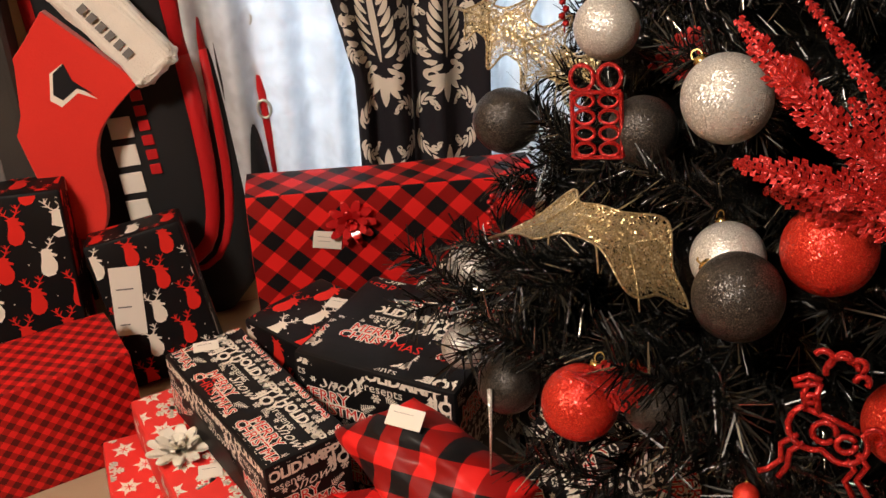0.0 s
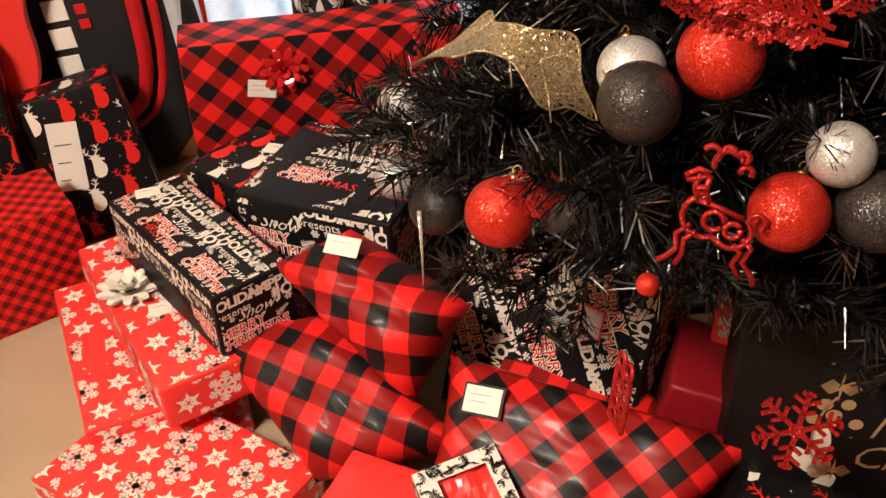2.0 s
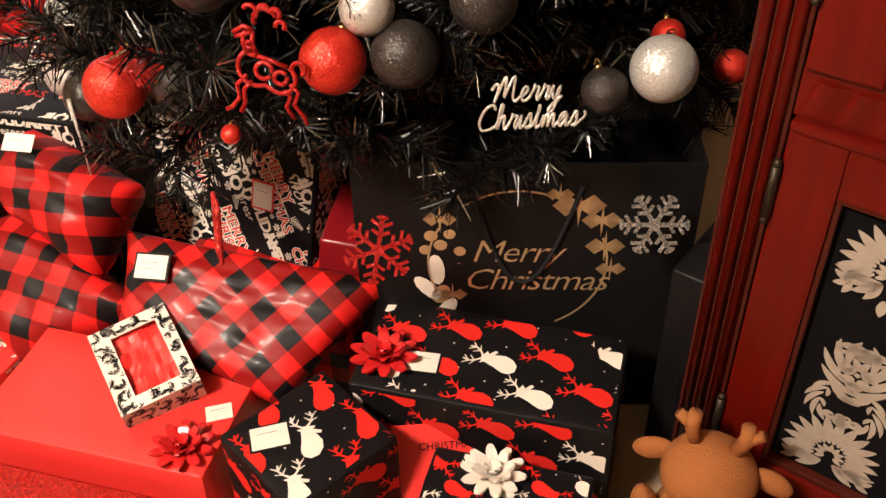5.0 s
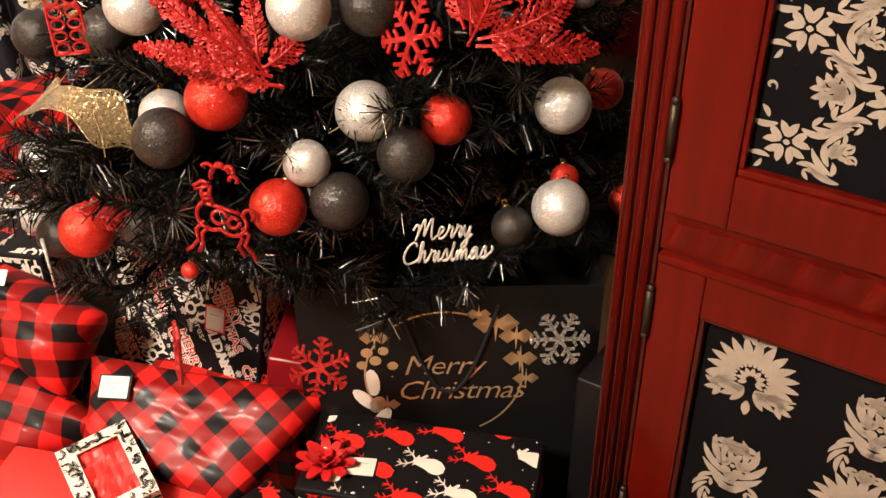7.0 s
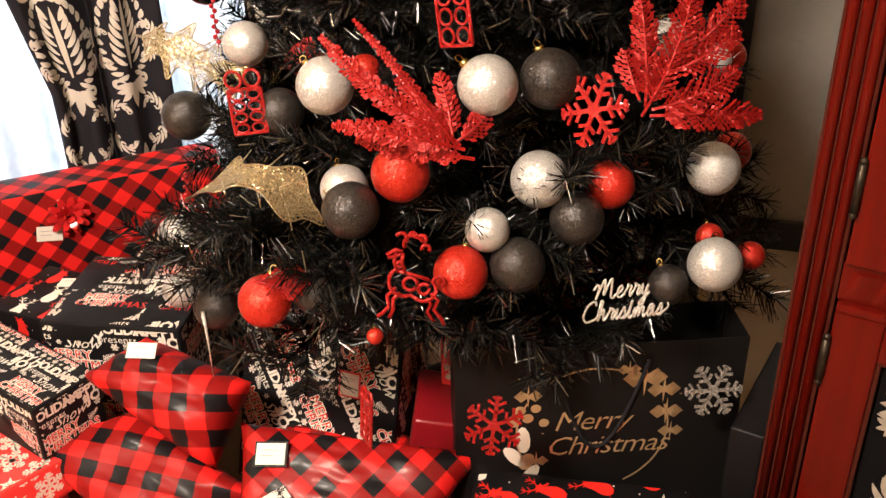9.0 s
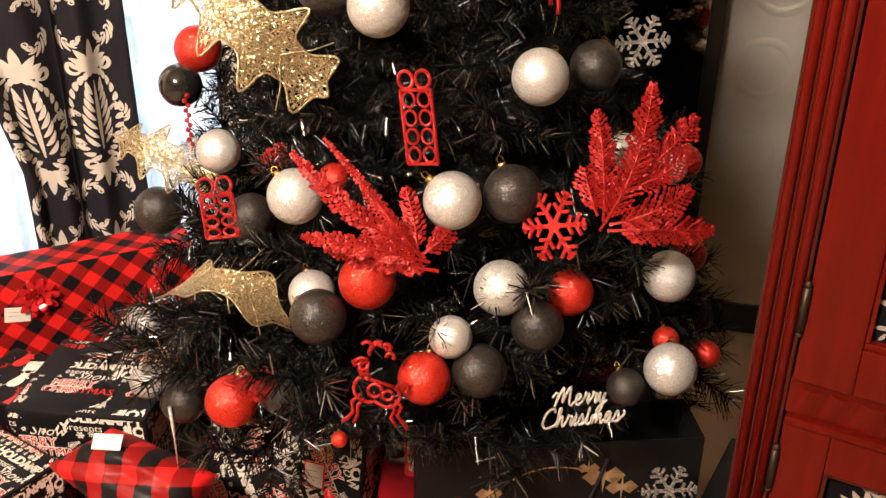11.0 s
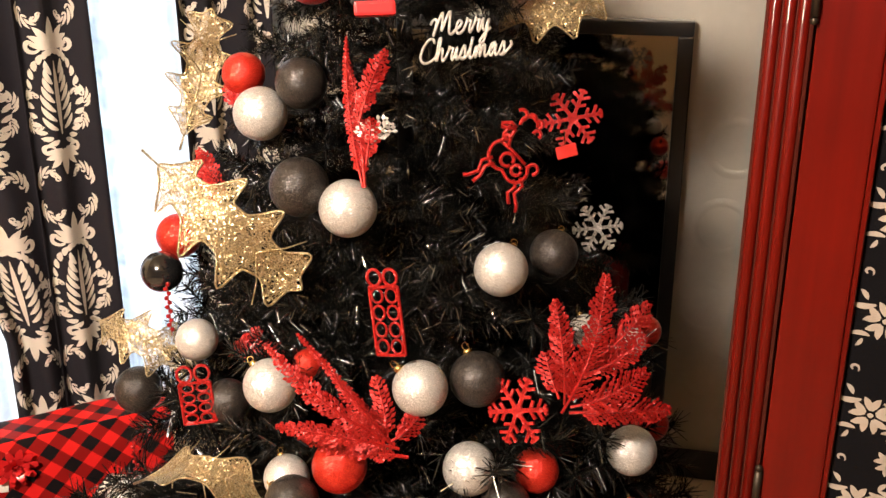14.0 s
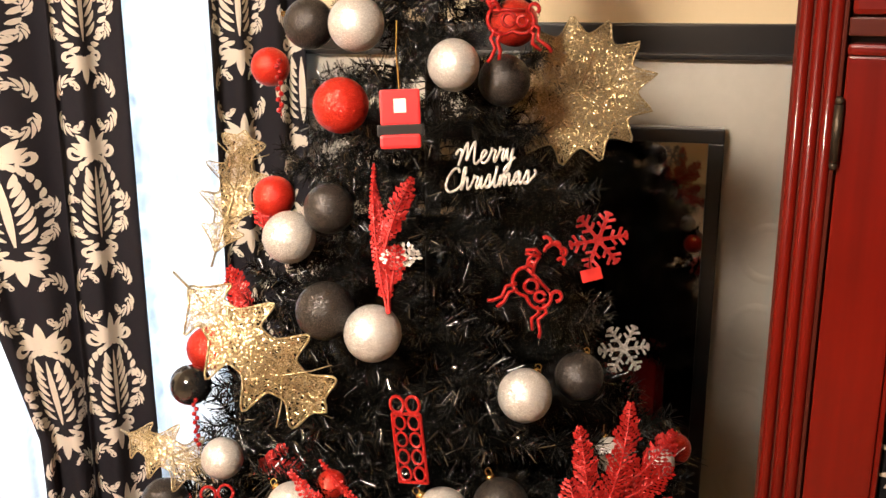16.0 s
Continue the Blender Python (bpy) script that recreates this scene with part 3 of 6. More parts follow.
def cabinet():
    m = pose(0, 0, 0, 0, 0, -49) @ pose(0, 0.816, 0)
    cab = tagged(empty("cabinet", m), "tall cherry-stained wooden cabinet with damask cloth door panels", "cabinet")
    x0, x1 = 0.174, 1.19
    part("body", box((x0 + 0.012, 0.035, 0.03), (x1, 0.58, 2.0), 0.004), CHERRY_DARK, cab)
    part("plinth", box((x0, 0.01, 0.0), (x1 + 0.01, 0.58, 0.09), 0.006), CHERRY, cab)
    # fluted corner post
    bm = bmesh.new()
    add_box(bm, (x0, 0.006, 0.09), (x0 + 0.052, 0.035, 2.0), 0.003)
    post = part("post", bm, CHERRY_DARK, cab, "reeded corner post")
    for k in range(3):
        cx = x0 + 0.0105 + k * 0.0152
        bm = bmesh.new()
        tube(bm, [(cx, 0.006, 0.12), (cx, 0.006, 1.97)], 0.0067, sides=12)
        part("reed", bm, CHERRY, post, smooth=True)
    # scalloped rail between the doors
    bm = bmesh.new()
    add_box(bm, (x0 + 0.053, 0.008, 0.613), (x1, 0.036, 0.663))
    nscal = 24
    for i in range(nscal):
        a0 = x0 + 0.056 + i * 0.036
        rows = []
        for j in range(7):
            t = j / 6
            d = 0.006 * math.sin(math.pi * t ** 0.7)
            rows.append([bm.verts.new((a0 + 0.0355 * t + 0.010 * q, 0.008 - d * (0.4 + 0.6 * q), 0.617 + 0.036 * q)) for q in (0, 0.5, 1)])
        for a, b in zip(rows, rows[1:]):
            for q in range(2):
                bm.faces.new((a[q], a[q + 1], b[q + 1], b[q]))
    part("carved_rail", bm, CHERRY, cab, "rail carved with slanting scallops", False)
    for z0, z1, pz0, pz1, kind in ((0.10, 0.612, 0.155, 0.542, 0), (0.664, 1.462, 0.729, 1.40, 1)):
        for dx0, dx1 in ((x0 + 0.055, 0.674), (0.678, x1 - 0.01)):
            door = part("door", box((dx0, -0.004, z1 - 0.012), (dx1, 0.03, z1), 0.004), CHERRY, cab)
            px0, px1 = dx0 + (0.070 if kind else 0.058), dx1 - 0.062
            for nm, lo, hi in (("stile", (dx0, 0, z0), (px0, 0.03, z1 - 0.012)), ("stile", (px1, 0, z0), (dx1, 0.03, z1 - 0.012)),
                               ("rail", (px0, 0, z0), (px1, 0.03, pz0)), ("rail", (px0, 0, pz1), (px1, 0.03, z1 - 0.012))):
                part(nm, box(lo, hi, 0.003), CHERRY, door)
            part("panel_cloth", box((px0, 0.016, pz0), (px1, 0.022, pz1)), PANEL_CLOTH, door, "black cloth panel")
            bm = bmesh.new()
            for nm, lo, hi in ((0, (px0, 0.004, pz0), (px1, 0.018, pz0 + 0.008)), (0, (px0, 0.004, pz1 - 0.006), (px1, 0.018, pz1)),
                               (0, (px0, 0.004, pz0 + 0.008), (px0 + 0.006, 0.018, pz1 - 0.006)), (0, (px1 - 0.006, 0.004, pz0 + 0.008), (px1, 0.018, pz1 - 0.006))):
                add_box(bm, lo, hi, 0.002)
            part("bead", bm, CHERRY_DARK if kind == 0 else CHERRY, door)
            bm = bmesh.new()

            def lay(x, y):
                return Vector((x, 0.0152, y))

            def inside(x, y):
                return px0 + 0.007 < x < px1 - 0.007 and pz0 + 0.009 < y < pz1 - 0.007
            if kind == 0:
                for c in range(-1, 4):
                    for r in range(-1, 3):
                        ox, oy = px0 + 0.068 + 0.145 * c, pz1 - 0.076 - 0.27 * r - (0.135 if c % 2 else 0)
                        print_on(bm, damask_flower(0.118), ox, oy, lay, inside)
                        for q in (1, -1):
                            print_on(bm, acanthus(0, 0, radians(90 - q * 50), 0.115, q), ox - q * 0.012, oy - 0.175, lay, inside)
                            print_on(bm, acanthus(0, 0, radians(-90 + q * 35), 0.075, -q), ox + q * 0.02, oy - 0.16, lay, inside)
                        print_on(bm, damask_bud(0.05), ox, oy - 0.135, lay, inside)
            else:
                for c in range(-1, 6):
                    for r in range(-1, 7):
                        ox, oy = px0 + 0.040 + 0.088 * c, pz0 + 0.045 + 0.118 * r + (0.059 if c % 2 else 0)
                        print_on(bm, damask_bud(0.05), ox, oy, lay, inside)
                        print_on(bm, damask_bud(0.04), ox + 0.03, oy + 0.062, lay, inside)
                        for q in (1, -1):
                            print_on(bm, acanthus(0, 0, radians(90 - q * 75), 0.085, q), ox + q * 0.012, oy + 0.018, lay, inside)
                            print_on(bm, acanthus(0, 0, radians(-90 + q * 70), 0.07, -q), ox + q * 0.014, oy - 0.02, lay, inside)
            tagged(part("damask_pattern", bm, PANEL_PRINT, door, "cream damask print"), "", "", "", "stuff")
            hx = dx0 - 0.002 if dx0 < 0.4 else dx1 + 0.001
            for hz in ((0.20, 0.53) if kind == 0 else (0.765, 1.37)):
                bm = bmesh.new()
                tube(bm, [(hx, -0.005, hz - 0.03), (hx, -0.005, hz + 0.03)], 0.005, sides=8)
                for q in (-0.034, 0.034):
                    bmesh.ops.create_uvsphere(bm, u_segments=8, v_segments=5, radius=0.005, matrix=pose(hx, -0.005, hz + q))
                part("hinge", bm, BRONZE, door, "small bronze hinge", True)
    # upper drawer and cornice
    drawer = part("drawer", box((x0 + 0.055, 0.0, 1.49), (x1 - 0.01, 0.03, 1.86), 0.006), CHERRY, cab)
    part("drawer_rail", box((x0 + 0.053, 0.006, 1.469), (x1, 0.035, 1.488), 0.002), CHERRY_DARK, cab)
    part("cornice", box((x0 - 0.03, -0.03, 2.0), (x1 + 0.03, 0.60, 2.06), 0.012), CHERRY, cab)


cabinet()

# ---- the black tree ----
TX, TY = 0.52, 1.0
R0, RS = 0.595, 0.300     # reach at the ground and its loss per metre


def branch_mesh(seed, length):
    """One bristling artificial branch along +x with side twigs; flat tinsel needles all round."""
    rnd = random.Random(seed)
    verts, faces, mats = [], [], []

    def needle(p, d, ln, w, k):
        s = d.cross(Vector((rnd.uniform(-1, 1), rnd.uniform(-1, 1), rnd.uniform(-1, 1)))).normalized() * w
        i = len(verts)
        tip = p + d * ln + Vector((0, 0, -0.12 * ln))
        verts.extend([p - s, p + s, tip + s * 0.55, tip - s * 0.55])
        faces.append((i, i + 1, i + 2, i + 3))
        mats.append(k)

    def bristle(a, b, n, ln):
        ax = (b - a).normalized()
        u = ax.cross(UP if abs(ax.z) < 0.9 else Vector((1, 0, 0))).normalized()
        v = ax.cross(u)
        for k in range(n):
            t = (k + rnd.random()) / n
            an = rnd.random() * 2 * math.pi
            d = (ax * rnd.uniform(0.45, 0.95) + u * math.cos(an) + v * math.sin(an)).normalized()
            # 7 in 100 needles take the pale colour as painted glints
            needle(a.lerp(b, t), d, ln * rnd.uniform(0.75, 1.2), rnd.uniform(0.0007, 0.0014), 1 if rnd.random() < 0.07 else 0)

    def stick(a, b, r):
        ax = (b - a).normalized()
        u = ax.cross(UP if abs(ax.z) < 0.9 else Vector((1, 0, 0))).normalized() * r
        v = ax.cross(u)
        i = len(verts)
        verts.extend([a + u, a - u * 0.5 + v * 0.87, a - u * 0.5 - v * 0.87, b + u * 0.5, b - u * 0.25 + v * 0.43, b - u * 0.25 - v * 0.43])
        for q in range(3):
            faces.append((i + q, i + (q + 1) % 3, i + 3 + (q + 1) % 3, i + 3 + q))
            mats.append(0)

    def axis(t):
        return Vector((length * t, 0.02 * math.sin(seed + 3 * t), -0.06 * length * t * t * 2 + 0.02 * math.sin(5 * t + seed)))
    prev = axis(0)
    for i in range(1, 7):
        p = axis(i / 6)
        stick(prev, p, 0.0035)
        if i > 1:
            bristle(prev, p, 96 if i > 2 else 50, 0.036)
        prev = p
    for i in range(11):
        t = 0.28 + 0.68 * i / 10
        p, q = axis(t), (1 if i % 2 else -1)
        ln = (0.17 - 0.09 * t) * rnd.uniform(0.8, 1.25)
        an = radians(rnd.uniform(32, 58)) * q
        e = p + Vector((math.cos(an) * ln, math.sin(an) * ln, rnd.uniform(-0.03, 0.05)))
        stick(p, e, 0.002)
        bristle(p, e, 104, 0.034)
    me = bpy.data.meshes.new("branch")
    me.from_pydata([tuple(v) for v in verts], [], faces)
    me.materials.append(NEEDLE)
    me.materials.append(NEEDLE_GLINT)
    me.polygons.foreach_set("material_index", mats)
    return me


tree = tagged(empty("christmas_tree", pose(TX, TY, 0)), "black artificial tinsel tree hung with glitter baubles", "christmas tree")
bm = bmesh.new()
tube(bm, [(0, 0, 0.02), (0, 0, 1.0), (0, 0, 2.0)], 0.02, 0.008, 12)
part("trunk", bm, BARK, tree, smooth=True)
for k in range(4):
    bm = bmesh.new()
    a = math.pi / 2 * k + 0.4
    tube(bm, [(0, 0, 0.16), (0.12 * math.cos(a), 0.12 * math.sin(a), 0.06), (0.28 * math.cos(a), 0.28 * math.sin(a), 0.012)], 0.011, 0.009, 8)
    part("stand_leg", bm, BARK, tree, smooth=True)

rnd = random.Random(7)
BRANCHES = [branch_mesh(11 + k, 0.40) for k in range(7)]
z, turn = 0.47, 0.0
while z < 1.98:
    reach = R0 - RS * z
    count = max(5, int(24 * reach / 0.5))
    for k in range(count):
        turn = 2 * math.pi * (k + rnd.uniform(-0.25, 0.25)) / count + z * 7.3
        ln = reach * rnd.uniform(0.84, 1.04)
        s = ln / 0.40
        tilt = rnd.uniform(-4, 14)
        shared("branch", rnd.choice(BRANCHES), tree, pose(0, 0, z + rnd.uniform(-0.02, 0.02), rnd.uniform(-25, 25), -tilt, math.degrees(turn)) @ Matrix.Diagonal((s, max(0.55, min(1.1, s)), max(0.6, min(1.1, s)), 1)))
    z += 0.062 + 0.02 * (z / 2)

# long low branches that reach out over the gifts
for z, az, ln, roll in ((0.48, 179, 0.53, -12), (0.50, 188, 0.48, 15)):
    shared("branch", BRANCHES[int(az) % 7], tree, pose(0, 0, z, roll, -2, az) @ Matrix.Diagonal((ln / 0.40, 1.15, 1.15, 1)))

# ---- ornaments ----
SILVER_BALLS = [
    (0.265, 0.867, 1.176, 0.075), (0.351, 0.733, 1.068, 0.078), (0.545, 0.664, 0.98, 0.074), (0.152, 0.863, 0.852, 0.061),
    (0.232, 0.728, 0.829, 0.074), (0.415, 0.629, 0.84, 0.075), (0.245, 0.717, 0.687, 0.065), (0.486, 0.625, 0.703, 0.076),
    (0.748, 0.626, 0.677, 0.075), (0.023, 1.095, 0.465, 0.066), (0.405, 0.600, 0.655, 0.058), (0.727, 0.562, 0.562, 0.076),
    (0.703, 0.707, 0.845, 0.052), (0.833, 0.785, 0.773, 0.051), (0.37, 0.866, 1.469, 0.077), (0.489, 0.802, 1.415, 0.071),
    (0.012, 1.0, 0.41, 0.058),
]
BLACK_BALLS = [
    (0.297, 0.782, 1.09, 0.081), (0.658, 0.73, 0.967, 0.071), (0.068, 1.077, 0.681, 0.079), (0.185, 0.828, 0.763, 0.066),
    (0.501, 0.636, 0.835, 0.077), (0.24, 0.66, 0.683, 0.075), (0.528, 0.594, 0.653, 0.072), (0.439, 0.579, 0.608, 0.073),
    (0.324, 0.967, 1.466, 0.074), (0.574, 0.829, 1.389, 0.074), (0.319, 0.842, 1.219, 0.071), (0.190, 0.705, 0.544, 0.062),
    (0.666, 0.577, 0.534, 0.055), (0.062, 0.872, 0.445, 0.07),
]
RED_BALLS = [
    (0.309, 0.664, 0.723, 0.076), (0.588, 0.622, 0.680, 0.066), (0.863, 0.755, 0.632, 0.061), (0.364, 0.588, 0.606, 0.071),
    (0.894, 0.71, 0.464, 0.047), (0.92, 0.879, 0.739, 0.057), (0.16, 1.112, 0.932, 0.074), (0.279, 1.069, 1.398, 0.06),
    (0.341, 0.847, 1.361, 0.077), (0.603, 0.866, 1.467, 0.068), (0.258, 0.946, 1.219, 0.062), (0.122, 0.712, 0.539, 0.073),
    (0.247, 0.593, 0.53, 0.022), (0.761, 0.633, 0.563, 0.04), (0.299, 0.794, 0.819, 0.045),
]
SHINY_BALLS = [
    (0.124, 1.065, 0.89, 0.067),
]


def bauble_source(mat, label):
    """A glitter ball of 1 m across at the origin, with cap and wire loop, to be copied at size."""
    thing = tagged(empty("ornament_ball"), label, "ornament ball", "glitter balls on the tree")
    bm = bmesh.new()
    bmesh.ops.create_uvsphere(bm, u_segments=40, v_segments=24, radius=0.5)
    part("ball", bm, mat, thing, smooth=True)
    bm = bmesh.new()
    tube(bm, [(0, 0, 0.47), (0, 0, 0.58)], 0.10, 0.09, 14)
    part("cap", bm, GOLD, thing, "gold crimped cap", True)
    bm = bmesh.new()
    tube(bm, [(0.06 * math.cos(a), 0, 0.63 + 0.07 * math.sin(a)) for a in [i * math.pi / 6 for i in range(13)]], 0.012, sides=5)
    part("hook", bm, GOLD, thing)
    return thing


def hang(source, rows, seed):
    """Copies of a bauble at the places given, each swung a little; the source takes the first."""
    rnd = random.Random(seed)
    for i, (x, y, z, d) in enumerate(rows):
        m = pose(x, y, z, rnd.uniform(-85, -30), rnd.uniform(-40, 40), rnd.uniform(-40, 40)) @ Matrix.Scale(d, 4)
        if i:
            copy_thing(source, m)
        else:
            first = m
    source.matrix_basis = Matrix.Identity(4)
    source.matrix_basis = first


def scaled_hang(mat, label, rows, seed):
    source = bauble_source(mat, label)
    hang(source, rows, seed)


scaled_hang(SILVER_G, "silver glitter ball hanging on the black tree", SILVER_BALLS, 1)
scaled_hang(RED_G, "bright red glitter ball hanging on the black tree", RED_BALLS, 2)
scaled_hang(BLACK_G, "black glitter ball hanging on the black tree", BLACK_BALLS, 3)
scaled_hang(BLACK_SHINY, "glossy black ball hanging on the black tree", SHINY_BALLS, 4)

# ---- print motifs for gift paper: lists of (ink, outline) ----


def blob(cx, cy, rx, ry, n=12, turn=0.0):
    return [(cx + rx * math.cos(a) * math.cos(turn) - ry * math.sin(a) * math.sin(turn), cy + rx * math.cos(a) * math.sin(turn) + ry * math.sin(a) * math.cos(turn))
            for a in [2 * math.pi * i / n for i in range(n)]]


def limb(x0, y0, x1, y1, w0, w1):
    d = math.hypot(x1 - x0, y1 - y0)
    nx, ny = -(y1 - y0) / d, (x1 - x0) / d
    return [(x0 - nx * w0, y0 - ny * w0), (x1 - nx * w1, y1 - ny * w1), (x1 + nx * w1, y1 + ny * w1), (x0 + nx * w0, y0 + ny * w0)]


def deer_head(ink):
    """A stag's bust about 1 high: chest, neck, muzzle, ears and branched antlers."""
    o = [(-0.20, -0.42), (-0.10, -0.50), (0.05, -0.48), (0.16, -0.36), (0.20, -0.20), (0.16, -0.06), (0.12, 0.04), (0.13, 0.12), (0.18, 0.17),
         (0.10, 0.19), (0.05, 0.23), (-0.03, 0.22), (-0.07, 0.19), (-0.16, 0.19), (-0.10, 0.13), (-0.12, 0.04), (-0.14, -0.06), (-0.20, -0.22), (-0.22, -0.32)]
    out = [(ink, o), (ink, limb(0.10, 0.07, 0.24, 0.0, 0.045, 0.03))]
    for q in (1, -1):
        pts = [(0.04 * q, 0.20), (0.14 * q, 0.30), (0.19 * q, 0.40), (0.17 * q, 0.52)]
        for (a, b), (c, d) in zip(pts, pts[1:]):
            out.append((ink, limb(a, b, c, d, 0.022, 0.016)))
        for (a, b), (c, d) in ((pts[1], (0.05 * q, 0.42)), (pts[2], (0.30 * q, 0.50)), (pts[1], (0.27 * q, 0.34)), (pts[2], (0.09 * q, 0.52))):
            out.append((ink, limb(a, b, c, d, 0.018, 0.006)))
    return out


def snow_motif(ink, kind=0):
    """A six-armed paper snowflake about 1 across."""
    out = []
    for k in range(6):
        a = math.pi / 3 * k
        c, s = math.cos(a), math.sin(a)

        def tr(p):
            return [(x * c - y * s, x * s + y * c) for x, y in p]
        if kind == 0:
            out.append((ink, tr(limb(0, 0, 0.46, 0, 0.042, 0.038))))
            for d, ln in ((0.18, 0.13), (0.29, 0.13), (0.39, 0.08)):
                for q in (1, -1):
                    out.append((ink, tr(limb(d, 0, d + ln * 0.6, q * ln, 0.036, 0.032))))
        else:
            out.append((ink, tr([(0.03, 0), (0.16, 0.075), (0.38, 0.0), (0.16, -0.075)])))
            out.append((ink, tr([(0.10, 0.10), (0.20, 0.115), (0.16, 0.02)])))
    if kind == 0:
        out.append((ink, blob(0, 0, 0.11, 0.11, 6)))
    return out


def pine_motif(ink):
    return [(ink, [(-0.3, -0.3 + 0.25 * k), (0.3, -0.3 + 0.25 * k), (0, 0.1 + 0.25 * k)]) for k in range(3)] + [(ink, limb(0, -0.45, 0, -0.28, 0.06, 0.06))]


def fern_motif(ink):
    out = [(ink, limb(-0.5, 0, 0.5, 0, 0.02, 0.02))]
    for k in range(7):
        for q in (1, -1):
            x = -0.4 + 0.13 * k
            out.append((ink, limb(x, 0, x + 0.12, q * (0.30 - 0.035 * k), 0.035, 0.02)))
    return out


LETTERS = {}


def word(ink, body, shear=0.0, offset=0.0, spacing=1.0):
    """Lettering of height about 1 as outlines."""
    key = (body, shear, offset, spacing)
    if key not in LETTERS:
        me = text_mesh(body, 1.4, 0, shear, offset, 0, spacing)
        LETTERS[key] = [[(me.vertices[i].co.x, me.vertices[i].co.y) for i in p.vertices] for p in me.polygons]
        bpy.data.meshes.remove(me)
    return [(ink, o) for o in LETTERS[key]]


def put(motif, x, y, size, turn=0.0, sx=1.0):
    c, s = math.cos(turn) * size, math.sin(turn) * size
    return [(ink, [(x + a * sx * c - b * s, y + a * sx * s + b * c) for a, b in o]) for ink, o in motif]


def deer_paper(w, h, pitch=0.075, turn=0.0, seed=0):
    rnd = random.Random(seed)
    out, big = [], max(w, h) * 1.5
    n = int(big / pitch) + 1
    ct, st = math.cos(turn), math.sin(turn)
    for i in range(-n, n):
        for j in range(-n, n):
            x, y = (i + (0.5 if j % 2 else 0)) * pitch, j * pitch * 0.92
            x, y = x * ct - y * st, x * st + y * ct
            if abs(x) > w / 2 + pitch or abs(y) > h / 2 + pitch:
                continue
            ink = "w" if (i + 2 * j) % 3 == 0 else "r"
            out += put(deer_head(ink), x, y, pitch * 0.98, turn)
            for q in range(2):
                a, b = rnd.uniform(-0.5, 0.5) * pitch, (0.48 if q else -0.1) * pitch
                out += put([("w", blob(0, 0, 0.018, 0.018, 6))], x + (0.5 * pitch + a * 0.3) * ct - b * st, y + (0.5 * pitch + a * 0.3) * st + b * ct, pitch * 1.1)
    return out


def snow_paper(w, h, pitch=0.058, turn=0.2, seed=0):
    rnd = random.Random(seed)
    out = []
    n = int(max(w, h) / pitch) + 2
    for i in range(-n, n):
        for j in range(-n, n):
            x, y = (i + (0.5 if j % 2 else 0)) * pitch, j * pitch * 0.86
            if abs(x) > w / 2 + pitch or abs(y) > h / 2 + pitch:
                continue
            k = (i + j) % 2
            out += put(snow_motif("w", k), x + rnd.uniform(-1, 1) * 0.004, y + rnd.uniform(-1, 1) * 0.004, pitch * (1.02 if k == 0 else 0.95), rnd.uniform(0, 1) + turn)
    return out


def word_paper(w, h, turn=0.0, size=0.021, dx=0.0, dy=0.0):
    """Rows of greetings, flakes, trees and ferns in cream and red on black."""
    s = size
    block = []
    block += put(word("w", "MERRY", 0, 0.085), -1.0 * s, 2.05 * s, s * 1.15) + put(word("r", "MERRY", 0, 0.0), -1.0 * s, 2.05 * s, s * 1.15)
    block += put(word("w", "CHRISTMAS", 0, 0.085), 0, 0.75 * s, s * 1.1) + put(word("r", "CHRISTMAS", 0, 0.0), 0, 0.75 * s, s * 1.1)
    block += [("w", limb(-3.2 * s, 1.42 * s, 2.6 * s, 1.42 * s, 0.05 * s, 0.05 * s))]
    for k in range(7):
        block += put(snow_motif("w", k % 2), (-3.4 + 1.1 * k) * s, -0.3 * s, s * 0.85)
    block += put(word("w", "HAPPY HOLIDAYS", 0, 0.05, 0.9), 0, -1.5 * s, s * 1.15)
    block += put(word("w", "presents", 0, 0.0), 1.4 * s, -2.75 * s, s * 0.9)
    block += put(pine_motif("w"), -3.3 * s, -2.7 * s, s * 1.3) + put(fern_motif("w"), 3.4 * s, 2.0 * s, s * 1.6, 0.5)
    block += put(word("w", "JOY", 0, 0.06), -1.6 * s, -2.8 * s, s * 1.3)
    block += put(word("w", "Snow", 0.5, 0.0), 0.6 * s, 3.5 * s, s * 1.3) + put(pine_motif("w"), 3.9 * s, -0.2 * s, s * 1.2) + put(fern_motif("w"), -3.6 * s, 3.4 * s, s * 1.5, -0.4)
    block += put(snow_motif("w", 0), 4.3 * s, 3.3 * s, s) + put(snow_motif("w", 1), -1.9 * s, 3.6 * s, s)
    out, bw, bh = [], 9.5 * s, 7.0 * s
    c, q = math.cos(turn), math.sin(turn)
    n = int(max(w, h) / min(bw, bh)) + 2
    for i in range(-n, n + 1):
        for j in range(-n, n + 1):
            x, y = (i + (0.35 if j % 2 else 0)) * bw + dx, j * bh + dy
            x, y = x * c - y * q, x * q + y * c
            if abs(x) < w / 2 + bw and abs(y) < h / 2 + bw:
                out += put(block, x, y, 1.0, turn)
    return out


